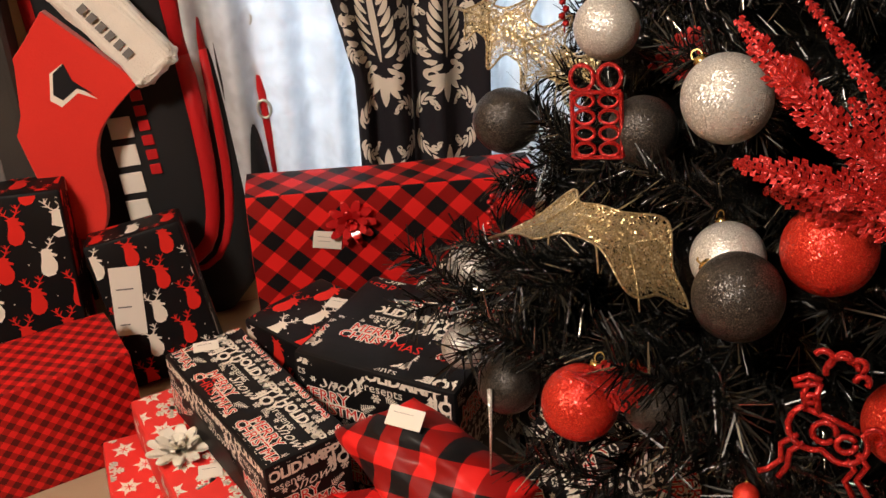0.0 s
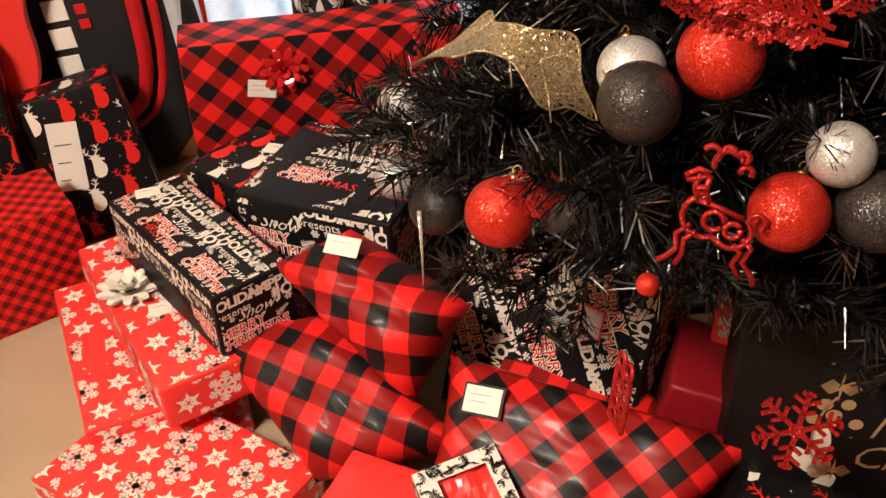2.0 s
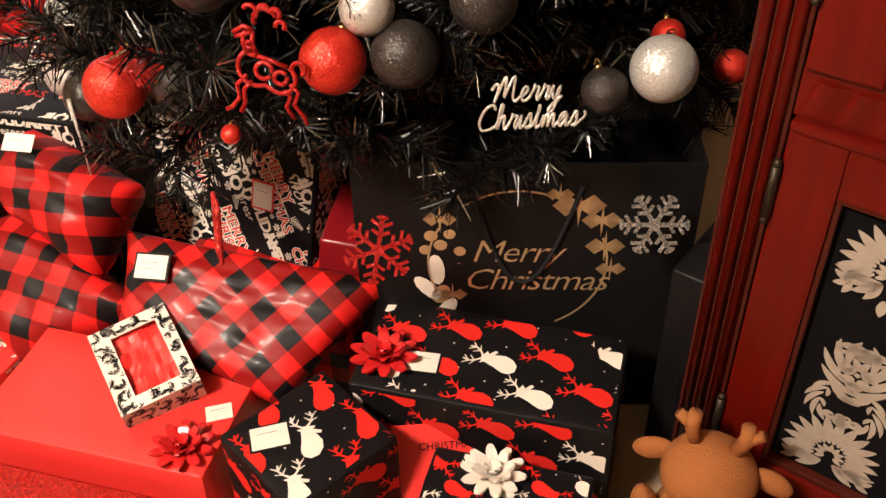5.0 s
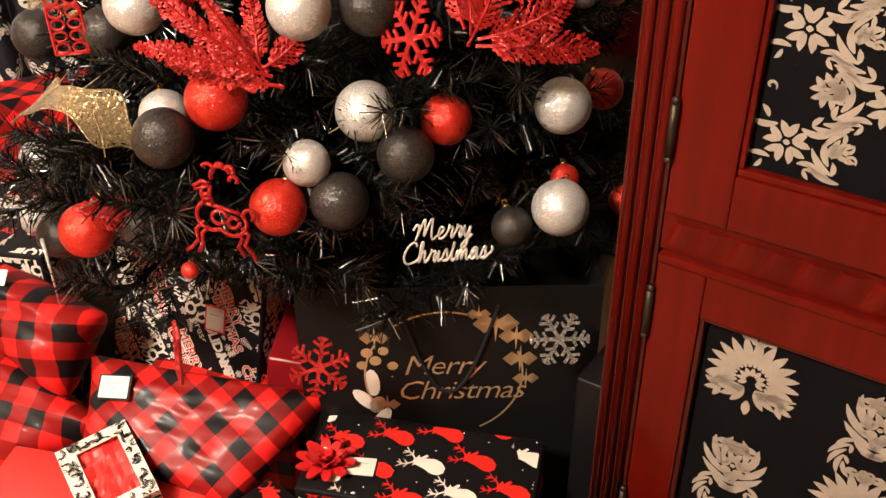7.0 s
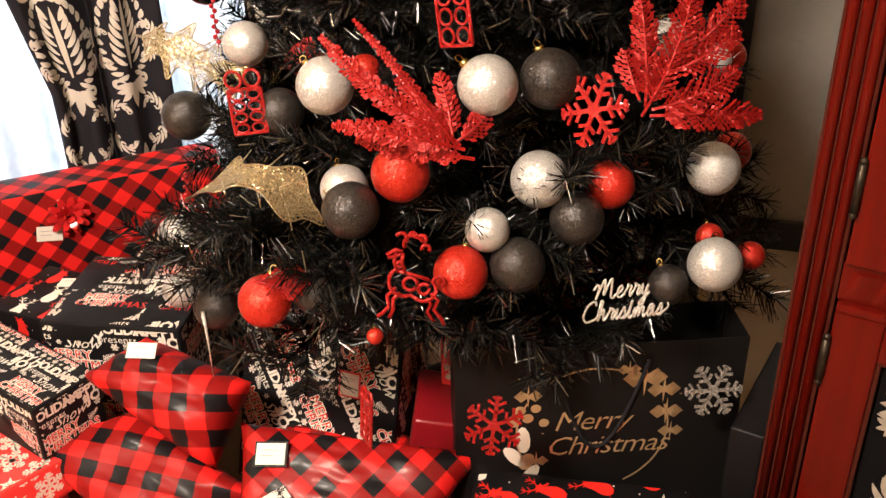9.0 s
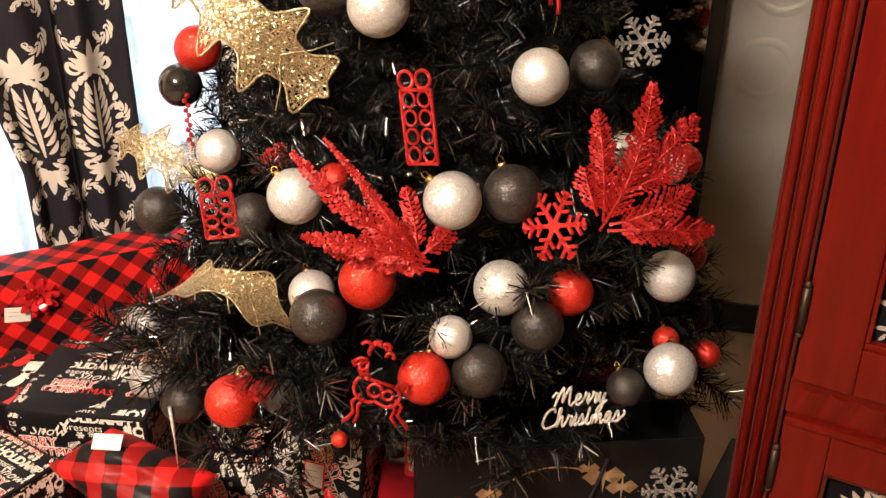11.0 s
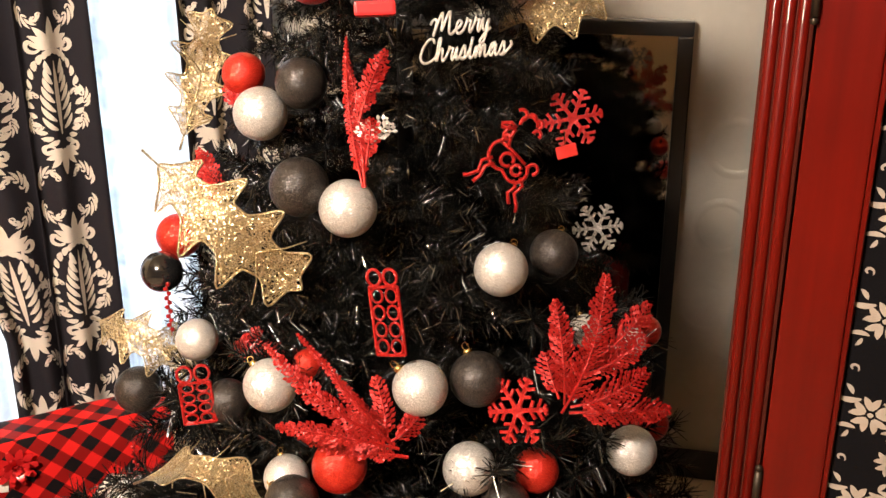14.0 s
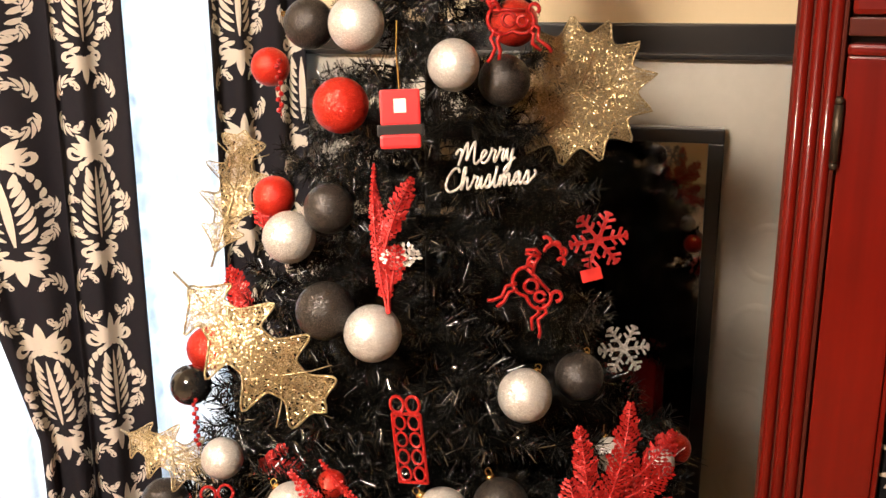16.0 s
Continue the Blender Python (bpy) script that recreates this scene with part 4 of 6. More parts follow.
def clip(poly, w, h):
    """The part of an outline inside a w by h rectangle round the origin."""
    for ax, lim, sg in ((0, w / 2, 1), (0, w / 2, -1), (1, h / 2, 1), (1, h / 2, -1)):
        res = []
        for i, p in enumerate(poly):
            q = poly[i - 1]
            pi, qi = p[ax] * sg <= lim, q[ax] * sg <= lim
            if pi != qi:
                t = (lim * sg - q[ax]) / (p[ax] - q[ax])
                res.append((q[0] + (p[0] - q[0]) * t, q[1] + (p[1] - q[1]) * t))
            if pi:
                res.append(p)
        poly = res
        if len(poly) < 3:
            return []
    return poly


def lay_print(motifs, w, h, place, parent, label):
    """Inks a face: one thin mesh for each ink, a hair above the paper."""
    for ink, mat, up in (("w", WHITE_PRINT, 0.0006), ("r", RED_PRINT, 0.0009)):
        verts, faces = [], []
        for k, outline in motifs:
            if k != ink:
                continue
            o = clip(outline, w, h)
            if len(o) < 3:
                continue
            i = len(verts)
            verts += [tuple(place(x, y, up)) for x, y in o]
            faces.append(tuple(range(i, i + len(o))))
        if not faces:
            continue
        me = bpy.data.meshes.new("paper_print")
        me.from_pydata(verts, [], faces)
        b = bmesh.new()
        b.from_mesh(me)
        bpy.data.meshes.remove(me)
        bmesh.ops.triangulate(b, faces=b.faces[:], ngon_method="EAR_CLIP")
        tagged(part("paper_print", b, mat, parent, label + (" in cream" if ink == "w" else " in red")), "", "", "", "stuff")


def metric_uv(bm, ox=0.0, oy=0.0):
    """Paper coordinates in metres, unwrapped side by side from each face's own plane."""
    uv = bm.loops.layers.uv.new("paper")
    for f in bm.faces:
        n = f.normal
        k = max(range(3), key=lambda i: abs(n[i]))
        for lp in f.loops:
            c = lp.vert.co
            lp[uv].uv = ((c.y, c.z), (c.x, c.z), (c.x, c.y))[k]
            lp[uv].uv.x += ox
            lp[uv].uv.y += oy


def sides_of(lx, ly, lz):
    """The faces of a box on its base: width, height and the way from face to box coordinates."""
    return {
        "top": (lx, ly, lambda x, y, u: Vector((x, y, lz + u))),
        "front": (lx, lz, lambda x, y, u: Vector((x, -ly / 2 - u, lz / 2 + y))),
        "back": (lx, lz, lambda x, y, u: Vector((-x, ly / 2 + u, lz / 2 + y))),
        "left": (ly, lz, lambda x, y, u: Vector((-lx / 2 - u, -x, lz / 2 + y))),
        "right": (ly, lz, lambda x, y, u: Vector((lx / 2 + u, x, lz / 2 + y))),
    }


def tag_card(parent, m, w=0.045, h=0.03, lines=2, hole=False, rim=None):
    """A small card stuck on a gift; unreadable writing becomes bars."""
    card = part("gift_tag", box((-w / 2, -h / 2, 0.0), (w / 2, h / 2, 0.0012), 0.0004, 1), TAG, parent, "white gift tag")
    card.matrix_basis = m
    for k in range(lines):
        b = part("writing", box((-w * 0.34, h * (0.17 - 0.26 * k), 0.0012), (w * (0.22 - 0.12 * k), h * (0.19 - 0.26 * k), 0.0014)), INK, card)
    if rim:
        part("tag_border", box((-w / 2 - 0.003, -h / 2 - 0.003, -0.0006), (w / 2 + 0.003, h / 2 + 0.003, 0.0)), rim, card)


def star_bow(parent, m, r, mat, label):
    """A stick-on ribbon bow of pointed loops in three tiers."""
    bow = part("bow_core", box((-r * 0.2, -r * 0.2, 0), (r * 0.2, r * 0.2, r * 0.12), r * 0.04), mat, parent, label)
    bow.matrix_basis = m
    for tier, (n, ln, lift) in enumerate(((10, 1.0, 12), (8, 0.8, 38), (6, 0.55, 66))):
        for k in range(n):
            bm = bmesh.new()
            w = r * 0.17
            el = radians(lift)
            rows = []
            for i in range(9):
                t = i / 8
                # out along the top, pinched point, back under
                s = math.sin(math.pi * t)
                d = ln * r * (s ** 0.8)
                z = r * 0.10 * math.cos(math.pi * t) * s
                ww = w * (1 - 0.75 * s ** 6)
                p = Vector((d * math.cos(el) - z * math.sin(el), 0, r * 0.08 + d * math.sin(el) * 0.9 + z * math.cos(el)))
                rows.append((bm.verts.new(p + Vector((0, ww, 0))), bm.verts.new(p - Vector((0, ww, 0)))))
            for a, b in zip(rows, rows[1:]):
                bm.faces.new((a[0], a[1], b[1], b[0]))
            lp = part("ribbon_loop", bm, mat, bow, smooth=True)
            lp.matrix_basis = pose(0, 0, 0, 0, 0, 360 * k / n + 17 * tier)


def gift_box(label, m, lx, ly, lz, paper, motif=None, seed=0, soft=0.004, bulge=0.0, faces=("top", "front", "left", "right"), group="wrapped gifts", print_label=""):
    """A wrapped box on its base: rounded paper edges, sagging faces, folded ends and the print."""
    thing = tagged(empty("gift_box", m), label, "gift box", group)
    rnd = random.Random(seed)
    bm = box((-lx / 2, -ly / 2, 0), (lx / 2, ly / 2, lz), soft, 2)
    if bulge:
        bmesh.ops.subdivide_edges(bm, edges=bm.edges[:], cuts=5, use_grid_fill=True)
        for v in bm.verts:
            k = noise.noise(v.co * 14 + Vector((seed, 0, 0)))
            v.co += Vector((v.co.x / lx, v.co.y / ly, (v.co.z / lz - 0.5))) * bulge * k * (1 if v.co.z > 0.004 else 0)
            v.co.z = max(0.0, v.co.z)
    bm.normal_update()
    metric_uv(bm, rnd.uniform(0, 0.2), rnd.uniform(0, 0.2))
    part("wrapping", bm, paper, thing, smooth=True)
    # folded flap on the ends
    for q in (1, -1):
        bm = bmesh.new()
        w, h = ly * 0.92, lz * 0.55
        vs = [bm.verts.new(p) for p in ((q * (lx / 2 + 0.0012), -w / 2, 0.004), (q * (lx / 2 + 0.0012), w / 2, 0.004), (q * (lx / 2 + 0.0016), w * 0.16, h), (q * (lx / 2 + 0.0016), -w * 0.16, h))]
        bm.faces.new(vs if q > 0 else vs[::-1])
        bm.normal_update()
        metric_uv(bm, 0.03)
        part("end_flap", bm, paper, thing)
    if motif:
        fs = sides_of(lx, ly, lz)
        for k, nm in enumerate(faces):
            w, h, place = fs[nm]
            lay_print(motif(w, h, seed + k), w - 2 * soft, h - 2 * soft, place, thing, print_label)
    return thing


def soft_parcel(label, left, top, right, bottom, fore, back, paper, seed=0, pinch=0.5):
    """A soft thing wrapped in paper: a pillow between four gathered corners, bulging fore and back, puckered at the seam."""
    left, top, right, bottom = (Vector(p) for p in (left, top, right, bottom))
    mid = (left + top + right + bottom) / 4
    ax = (right - left).normalized()
    nz = ax.cross(top - bottom).normalized()
    ay = nz.cross(ax)
    m = Matrix((ax, ay, nz)).transposed().to_4x4()
    m.translation = mid
    inv = m.inverted()
    thing = tagged(empty("gift_parcel", m), label, "gift parcel", "wrapped gifts")
    cl, ct, cr, cb = (inv @ p for p in (left, top, right, bottom))
    bm = bmesh.new()
    n = 30

    def sheet(sign, depth):
        grid = []
        for j in range(n + 1):
            row = []
            for i in range(n + 1):
                u, v = i / n, j / n
                p = (cl * (1 - u) + ct * u) * (1 - v) + (cb * (1 - u) + cr * u) * v
                a, b = 2 * u - 1, 2 * v - 1
                edge = (1 - a ** 4) * (1 - b ** 4)
                k = noise.noise(Vector((a * 1.9 + seed, b * 1.9, sign)))
                fold = 0.13 * math.sin(8 * math.atan2(b, a + 0.001) + seed) * (a * a + b * b) * 0.5
                pull = 1 - 0.035 * (a * a * (1 - b * b) + b * b * (1 - a * a))
                p = p * pull
                p.z += sign * depth * edge ** pinch * (1 + 0.25 * k + fold) + 0.004 * noise.noise(Vector((a * 6, b * 6, seed))) * edge
                row.append(bm.verts.new(p))
            grid.append(row)
        for j in range(n):
            for i in range(n):
                q = (grid[j][i], grid[j + 1][i], grid[j + 1][i + 1], grid[j][i + 1])
                bm.faces.new(q if sign > 0 else q[::-1])
    sheet(1, fore)
    sheet(-1, back)
    bmesh.ops.remove_doubles(bm, verts=bm.verts[:], dist=0.0004)
    lay = bm.loops.layers.uv.new("paper")
    for f in bm.faces:
        for lp in f.loops:
            lp[lay].uv = lp.vert.co.x, lp.vert.co.y
    part("wrapping", bm, paper, thing, smooth=True)
    return thing


# ---- ornament shapes ----


def leaf_outline(kind, n=128):
    """Outline of a glitter leaf about 1 long: a pointed blade with spines and scallops between them, or a round many-pointed one."""
    if kind == "maple":
        return [((0.37 + 0.13 * abs(2 * ((13 * i / n) % 1.0) - 1) ** 1.8) * math.cos(2 * math.pi * i / n), (0.37 + 0.13 * abs(2 * ((13 * i / n) % 1.0) - 1) ** 1.8) * 0.9 * math.sin(2 * math.pi * i / n)) for i in range(n)]
    spines, body, reach = {"holly": (4, 0.12, 0.15), "saddle": (2, 0.10, 0.12)}[kind]
    edge = []
    for i in range(n // 2 + 1):
        t = i / (n // 2)
        spike = (0.5 - 0.5 * math.cos(2 * math.pi * spines * t)) ** 2.6
        w = body * math.sin(math.pi * t) ** 0.6 + reach * spike * math.sin(math.pi * t) ** 0.35
        edge.append((t - 0.5 + 0.05 * spike, w))
    return edge + [(x, -w) for x, w in edge[-2:0:-1]]


def point_in(poly, x, y):
    c = False
    for i, (x1, y1) in enumerate(poly):
        x0, y0 = poly[i - 1]
        if (y1 > y) != (y0 > y) and x < (x0 - x1) * (y - y1) / (y0 - y1) + x1:
            c = not c
    return c


def mesh_leaf(name, label, m, size, kind, mat, curl, seed, threads=300, wire=0.0042, category="leaf ornament"):
    """A wired leaf of open glitter net: a bent sheet of crossing threads inside a bound edge."""
    rnd = random.Random(seed)
    out = leaf_outline(kind)

    def bend(x, y):
        cx, cy, tw = curl
        z = cx * x * x + cy * y * y + tw * x * y + 0.05 * math.sin(7 * x + seed) * math.cos(6 * y)
        return Vector((x * size, y * size, z * size))
    thing = tagged(empty(name, m), label, category, "leaves and sprays on the tree")
    verts, faces = [], []
    for _ in range(threads):
        for _try in range(20):
            x, y = rnd.uniform(-0.55, 0.55), rnd.uniform(-0.55, 0.55)
            if point_in(out, x, y):
                break
        an = rnd.uniform(0, math.pi)
        dx, dy = math.cos(an) * 0.022, math.sin(an) * 0.022
        line = [(x, y)]
        for q in (1, -1):
            px, py, seg = x, y, []
            for k in range(rnd.randint(3, 9)):
                px, py = px + q * dx, py + q * dy
                if not point_in(out, px, py):
                    break
                seg.append((px, py))
            line = line + seg if q > 0 else seg[::-1] + line
        if len(line) < 3:
            continue
        nx, ny = -math.sin(an) * wire * 0.5, math.cos(an) * wire * 0.5
        i = len(verts)
        for px, py in line:
            verts += [tuple(bend(px - nx, py - ny)), tuple(bend(px + nx, py + ny))]
        for k in range(len(line) - 1):
            a = i + 2 * k
            faces.append((a, a + 1, a + 3, a + 2))
    me = bpy.data.meshes.new("net")
    me.from_pydata(verts, [], faces)
    me.materials.append(mat)
    net = new("net", me)
    net.parent = thing
    bm = bmesh.new()
    tube(bm, [bend(*p) for p in out + out[:2]], 0.0013 if size < 0.25 else 0.0018, sides=5)
    part("wired_edge", bm, mat, thing, smooth=True)
    bm = bmesh.new()
    tube(bm, [bend(x, 0) for x in (-0.62, -0.4, -0.2, 0, 0.2, 0.42)], 0.002, 0.001, 5)
    for q in (1, -1):
        for x in (-0.25, 0.0, 0.2):
            tube(bm, [bend(x, 0), bend(x + 0.1, q * 0.12), bend(x + 0.16, q * 0.22)], 0.0012, 0.0006, 4)
    part("stem", bm, mat, thing, smooth=True)
    return thing


def spray(name, label, m, fronds, seed, mat, tooth=0.010):
    """A glitter spray: flat feathered fronds, given as (angle, length, width, start x, start y), each a rib set with toothed pinnae."""
    rnd = random.Random(seed)
    thing = tagged(empty(name, m), label, "leaf spray", "leaves and sprays on the tree")
    for ang, ln, width, sx, sy in fronds:
        bm = bmesh.new()
        a = radians(ang)
        lean, sag = rnd.uniform(-0.25, 0.3), rnd.uniform(0.05, 0.2) * rnd.choice((1, -1))

        def spine(t):
            b = a + sag * t
            return Vector((sx + ln * t * math.cos(b), sy + ln * t * math.sin(b), ln * (lean * t - 0.3 * t * t)))
        tube(bm, [spine(i / 6) for i in range(7)], 0.0024, 0.0009, 5)
        n = int(ln / 0.0062)
        for k in range(n):
            t = 0.10 + 0.9 * (k + 0.5) / n
            p, d = spine(t), (spine(t + 0.02) - spine(t)).normalized()
            s = Vector((-d.y, d.x, 0)).normalized()
            reach = width * 0.72 * (math.sin(math.pi * min(1, 0.16 + 0.84 * t)) ** 0.7 * 0.85 + 0.15) * rnd.uniform(0.75, 1.15)
            for q in (1, -1):
                e = (d * rnd.uniform(0.75, 1.0) + s * q * 0.9 + Vector((0, 0, rnd.uniform(-0.3, 0.3)))).normalized()
                f = Vector((-e.y, e.x, 0.15)).normalized() * tooth * 0.11
                steps = max(2, int(reach / 0.006))
                for j in range(steps):
                    c = p + e * reach * j / steps
                    tip = c + e * reach * 1.35 / steps
                    for w in (1, -1):
                        bm.faces.new([bm.verts.new(v) for v in (c, c + f * w * 2.6 + e * reach * 0.75 / steps + Vector((0, 0, rnd.uniform(-0.001, 0.001))), tip)])
        tagged(part("frond", bm, mat, thing), "", "", "", "stuff")
    return thing


def arc(cx, cy, r, a0, a1, n=8):
    return [(cx + r * math.cos(radians(a0 + (a1 - a0) * i / n)), cy + r * math.sin(radians(a0 + (a1 - a0) * i / n))) for i in range(n + 1)]


def filigree_deer(m, size, mat, label):
    """A leaping stag of glittered wire scrolls, about 1 high before scaling."""
    thing = tagged(empty("deer_ornament", m), label, "deer ornament", "shaped ornaments on the tree")
    strokes = {
        "torso": [arc(-0.10, 0.02, 0.20, 120, 300) + arc(0.16, -0.06, 0.16, 250, 420), arc(-0.02, 0.0, 0.09, 0, 330, 12), arc(0.16, -0.05, 0.07, 40, 380, 12), [(-0.22, 0.16), (0.0, 0.13), (0.22, 0.08)]],
        "neck": [[(-0.20, 0.14), (-0.26, 0.28), (-0.24, 0.40)], [(-0.10, 0.14), (-0.16, 0.28), (-0.16, 0.40)], arc(-0.19, 0.25, 0.035, 0, 330)],
        "head": [[(-0.16, 0.42), (-0.26, 0.44), (-0.36, 0.36), (-0.34, 0.32), (-0.24, 0.36), (-0.16, 0.40)]],
        "antler": [arc(-0.04, 0.54, 0.12, 210, 20, 8), arc(0.06, 0.62, 0.05, 180, -60), arc(-0.20, 0.60, 0.07, -60, 160), arc(-0.06, 0.64, 0.05, 200, -20), arc(0.12, 0.50, 0.05, 200, -30)],
        "foreleg": [[(-0.20, -0.08), (-0.30, -0.20), (-0.26, -0.34), (-0.34, -0.46), (-0.40, -0.50)], [(-0.14, -0.14), (-0.22, -0.24), (-0.20, -0.38), (-0.24, -0.50)]],
        "hindleg": [[(0.26, -0.10), (0.36, -0.18), (0.32, -0.32), (0.44, -0.44), (0.48, -0.52)], [(0.20, -0.18), (0.28, -0.24), (0.24, -0.36), (0.34, -0.48)]],
        "tail": [arc(0.34, 0.08, 0.07, -60, 200)],
    }
    for nm, lines in strokes.items():
        bm = bmesh.new()
        for ln in lines:
            tube(bm, [Vector((x * size, y * size, 0)) for x, y in ln], size * 0.027, sides=6)
        part(nm, bm, mat, thing, smooth=True)
    return thing


def flake_ornament(m, size, mat, label):
    """A cut snowflake of some thickness."""
    thing = tagged(empty("snowflake_ornament", m), label, "snowflake ornament", "shaped ornaments on the tree")
    for k in range(6):
        bm = bmesh.new()
        a = math.pi / 3 * k
        t = size * 0.03

        def bar(x0, y0, x1, y1, w):
            o = limb(x0, y0, x1, y1, w, w)
            extrude_outline(bm, [((x * math.cos(a) - y * math.sin(a)) * size, (x * math.sin(a) + y * math.cos(a)) * size) for x, y in o], t)
        bar(0.02, 0, 0.48, 0, 0.028)
        for d, ln in ((0.20, 0.12), (0.32, 0.14), (0.42, 0.07)):
            for q in (1, -1):
                bar(d, 0, d + ln * 0.55, q * ln, 0.022)
        tagged(part("arm", bm, mat, thing), "", "", "", "stuff")
    bm = bmesh.new()
    extrude_outline(bm, blob(0, 0, 0.1 * size, 0.1 * size, 6), size * 0.035)
    part("centre", bm, mat, thing)
    return thing


def lattice_gift(m, w, h, mat, label):
    """A flat pierced gift-box ornament with a bow on top."""
    thing = tagged(empty("gift_ornament", m), label, "gift ornament", "shaped ornaments on the tree")
    t = 0.0022
    for x in (-w / 2, w / 2):
        bm = bmesh.new()
        tube(bm, [(x, 0, 0), (x, h, 0)], t, sides=6)
        part("side_bar", bm, mat, thing)
    bm = bmesh.new()
    for y in (0, h):
        tube(bm, [(-w / 2, y, 0), (w / 2, y, 0)], t, sides=6)
    n = 4
    for i in range(n):
        y0 = h * i / n
        for x0 in (-w / 4, w / 4):
            tube(bm, [(x0 + w * 0.20 * math.cos(a), y0 + h / n * 0.5 + h / n * 0.42 * math.sin(a), 0) for a in [k * math.pi / 6 for k in range(13)]], t * 0.8, sides=5)
    part("lattice", bm, mat, thing)
    for q in (1, -1):
        bm = bmesh.new()
        tube(bm, [(q * w * 0.28 + w * 0.24 * math.cos(a), h + w * 0.30 + w * 0.26 * math.sin(a), 0) for a in [k * math.pi / 6 for k in range(13)]], t, sides=6)
        part("bow_loop", bm, mat, thing)
    return thing


# joined-up letters: width and pen line, in heights of a small letter
SCRIPT = {
    "M": (1.75, [(-0.25, 0.9), (-0.05, 1.25), (0.2, 1.2), (0.15, 0.5), (0.05, 0.0), (0.35, 1.1), (0.62, 1.75), (0.68, 1.0), (0.68, 0.35), (0.95, 1.2), (1.22, 1.8), (1.28, 1.0), (1.3, 0.25), (1.5, 0.0), (1.75, 0.25)]),
    "C": (1.25, [(1.05, 1.45), (0.95, 1.75), (0.6, 1.75), (0.2, 1.2), (0.05, 0.5), (0.3, 0.0), (0.8, 0.0), (1.25, 0.3)]),
    "e": (0.72, [(0.0, 0.25), (0.35, 0.5), (0.52, 0.85), (0.3, 1.0), (0.12, 0.6), (0.2, 0.1), (0.45, 0.0), (0.72, 0.25)]),
    "r": (0.68, [(0.0, 0.25), (0.2, 0.8), (0.22, 1.1), (0.3, 0.9), (0.55, 0.9), (0.46, 0.35), (0.55, 0.0), (0.68, 0.25)]),
    "y": (0.85, [(0.0, 0.25), (0.15, 0.95), (0.2, 0.25), (0.4, 0.05), (0.62, 0.9), (0.5, -0.3), (0.3, -0.9), (0.05, -0.8), (0.35, -0.3), (0.85, 0.2)]),
    "h": (0.85, [(0.0, 0.3), (0.3, 1.3), (0.3, 1.8), (0.15, 1.5), (0.1, 0.0), (0.3, 0.8), (0.52, 0.95), (0.55, 0.3), (0.65, 0.0), (0.85, 0.25)]),
    "i": (0.45, [(0.0, 0.25), (0.18, 0.95), (0.16, 0.25), (0.25, 0.0), (0.45, 0.25)]),
    "s": (0.62, [(0.0, 0.2), (0.3, 1.05), (0.42, 0.6), (0.4, 0.15), (0.12, 0.05), (0.35, 0.0), (0.62, 0.25)]),
    "t": (0.55, [(0.0, 0.25), (0.25, 1.1), (0.28, 1.6), (0.2, 0.8), (0.2, 0.1), (0.35, 0.0), (0.55, 0.25)]),
    "m": (1.15, [(0.0, 0.3), (0.12, 0.9), (0.12, 0.0), (0.3, 0.85), (0.45, 0.85), (0.46, 0.05), (0.65, 0.85), (0.82, 0.85), (0.85, 0.2), (0.95, 0.0), (1.15, 0.25)]),
    "a": (0.85, [(0.0, 0.25), (0.5, 0.95), (0.2, 0.9), (0.08, 0.35), (0.25, 0.02), (0.5, 0.5), (0.56, 0.9), (0.56, 0.2), (0.66, 0.0), (0.85, 0.25)]),
}


def smooth_line(pts, n=4):
    """A rounded line through points."""
    out = []
    for i in range(len(pts) - 1):
        a, b, c, d = (pts[max(0, min(len(pts) - 1, i + k))] for k in (-1, 0, 1, 2))
        for j in range(n):
            t = j / n
            out.append(tuple(0.5 * (2 * b[q] + (c[q] - a[q]) * t + (2 * a[q] - 5 * b[q] + 4 * c[q] - d[q]) * t * t + (3 * b[q] - a[q] - 3 * c[q] + d[q]) * t ** 3) for q in (0, 1)))
    return out + [pts[-1]]


def script_sign(m, size, label):
    """A cut-out two-line greeting in joined handwriting, silver glitter on wire."""
    thing = tagged(empty("script_ornament", m), label, "script ornament", "shaped ornaments on the tree")
    h = size * 0.62
    for body, x0, y0 in (("Merry", -1.35, 0.30), ("Christmas", -2.15, -0.95)):
        line, x = [], 0.0
        for ch in body:
            w, pts = SCRIPT[ch]
            line += [(x + px, py) for px, py in pts]
            x += w
        if body == "Christmas":
            line += [(x + 0.35, 0.7), (x + 0.25, 1.0)]
        bm = bmesh.new()
        tube(bm, [(x0 * size + (px + 0.22 * py) * h, y0 * size + py * h, 0.0006 * math.sin(i)) for i, (px, py) in enumerate(smooth_line(line))], size * 0.066, sides=6)
        part("lettering", bm, SILVER_S, thing, smooth=True)
    return thing


# ---- the gifts ----


def words(turn=0.0, size=0.0165):
    return lambda w, h, s: word_paper(w, h, turn if w > 0.12 and h > 0.12 else 0.0, size, 0.013 * s, 0.009 * s)


def deer(turn=0.0, pitch=0.066):
    return lambda w, h, s: deer_paper(w, h, pitch, turn, s)


def snow(w, h, s):
    return snow_paper(w, h, 0.056, 0.2, s)


# large check box standing before the window
g = gift_box("large red and black diagonal check gift box before the window", pose(-0.115, 1.54, 0, 0, 0, 8.3), 0.50, 0.10, 0.41, PLAID_DIAG, seed=1, bulge=0.004)
star_bow(g, pose(-0.075, -0.052, 0.352, 90, 0, 0), 0.045, RED_BOW, "red ribbon star bow")
tag_card(g, pose(-0.118, -0.052, 0.318, 90, 10, 0), 0.05, 0.033)

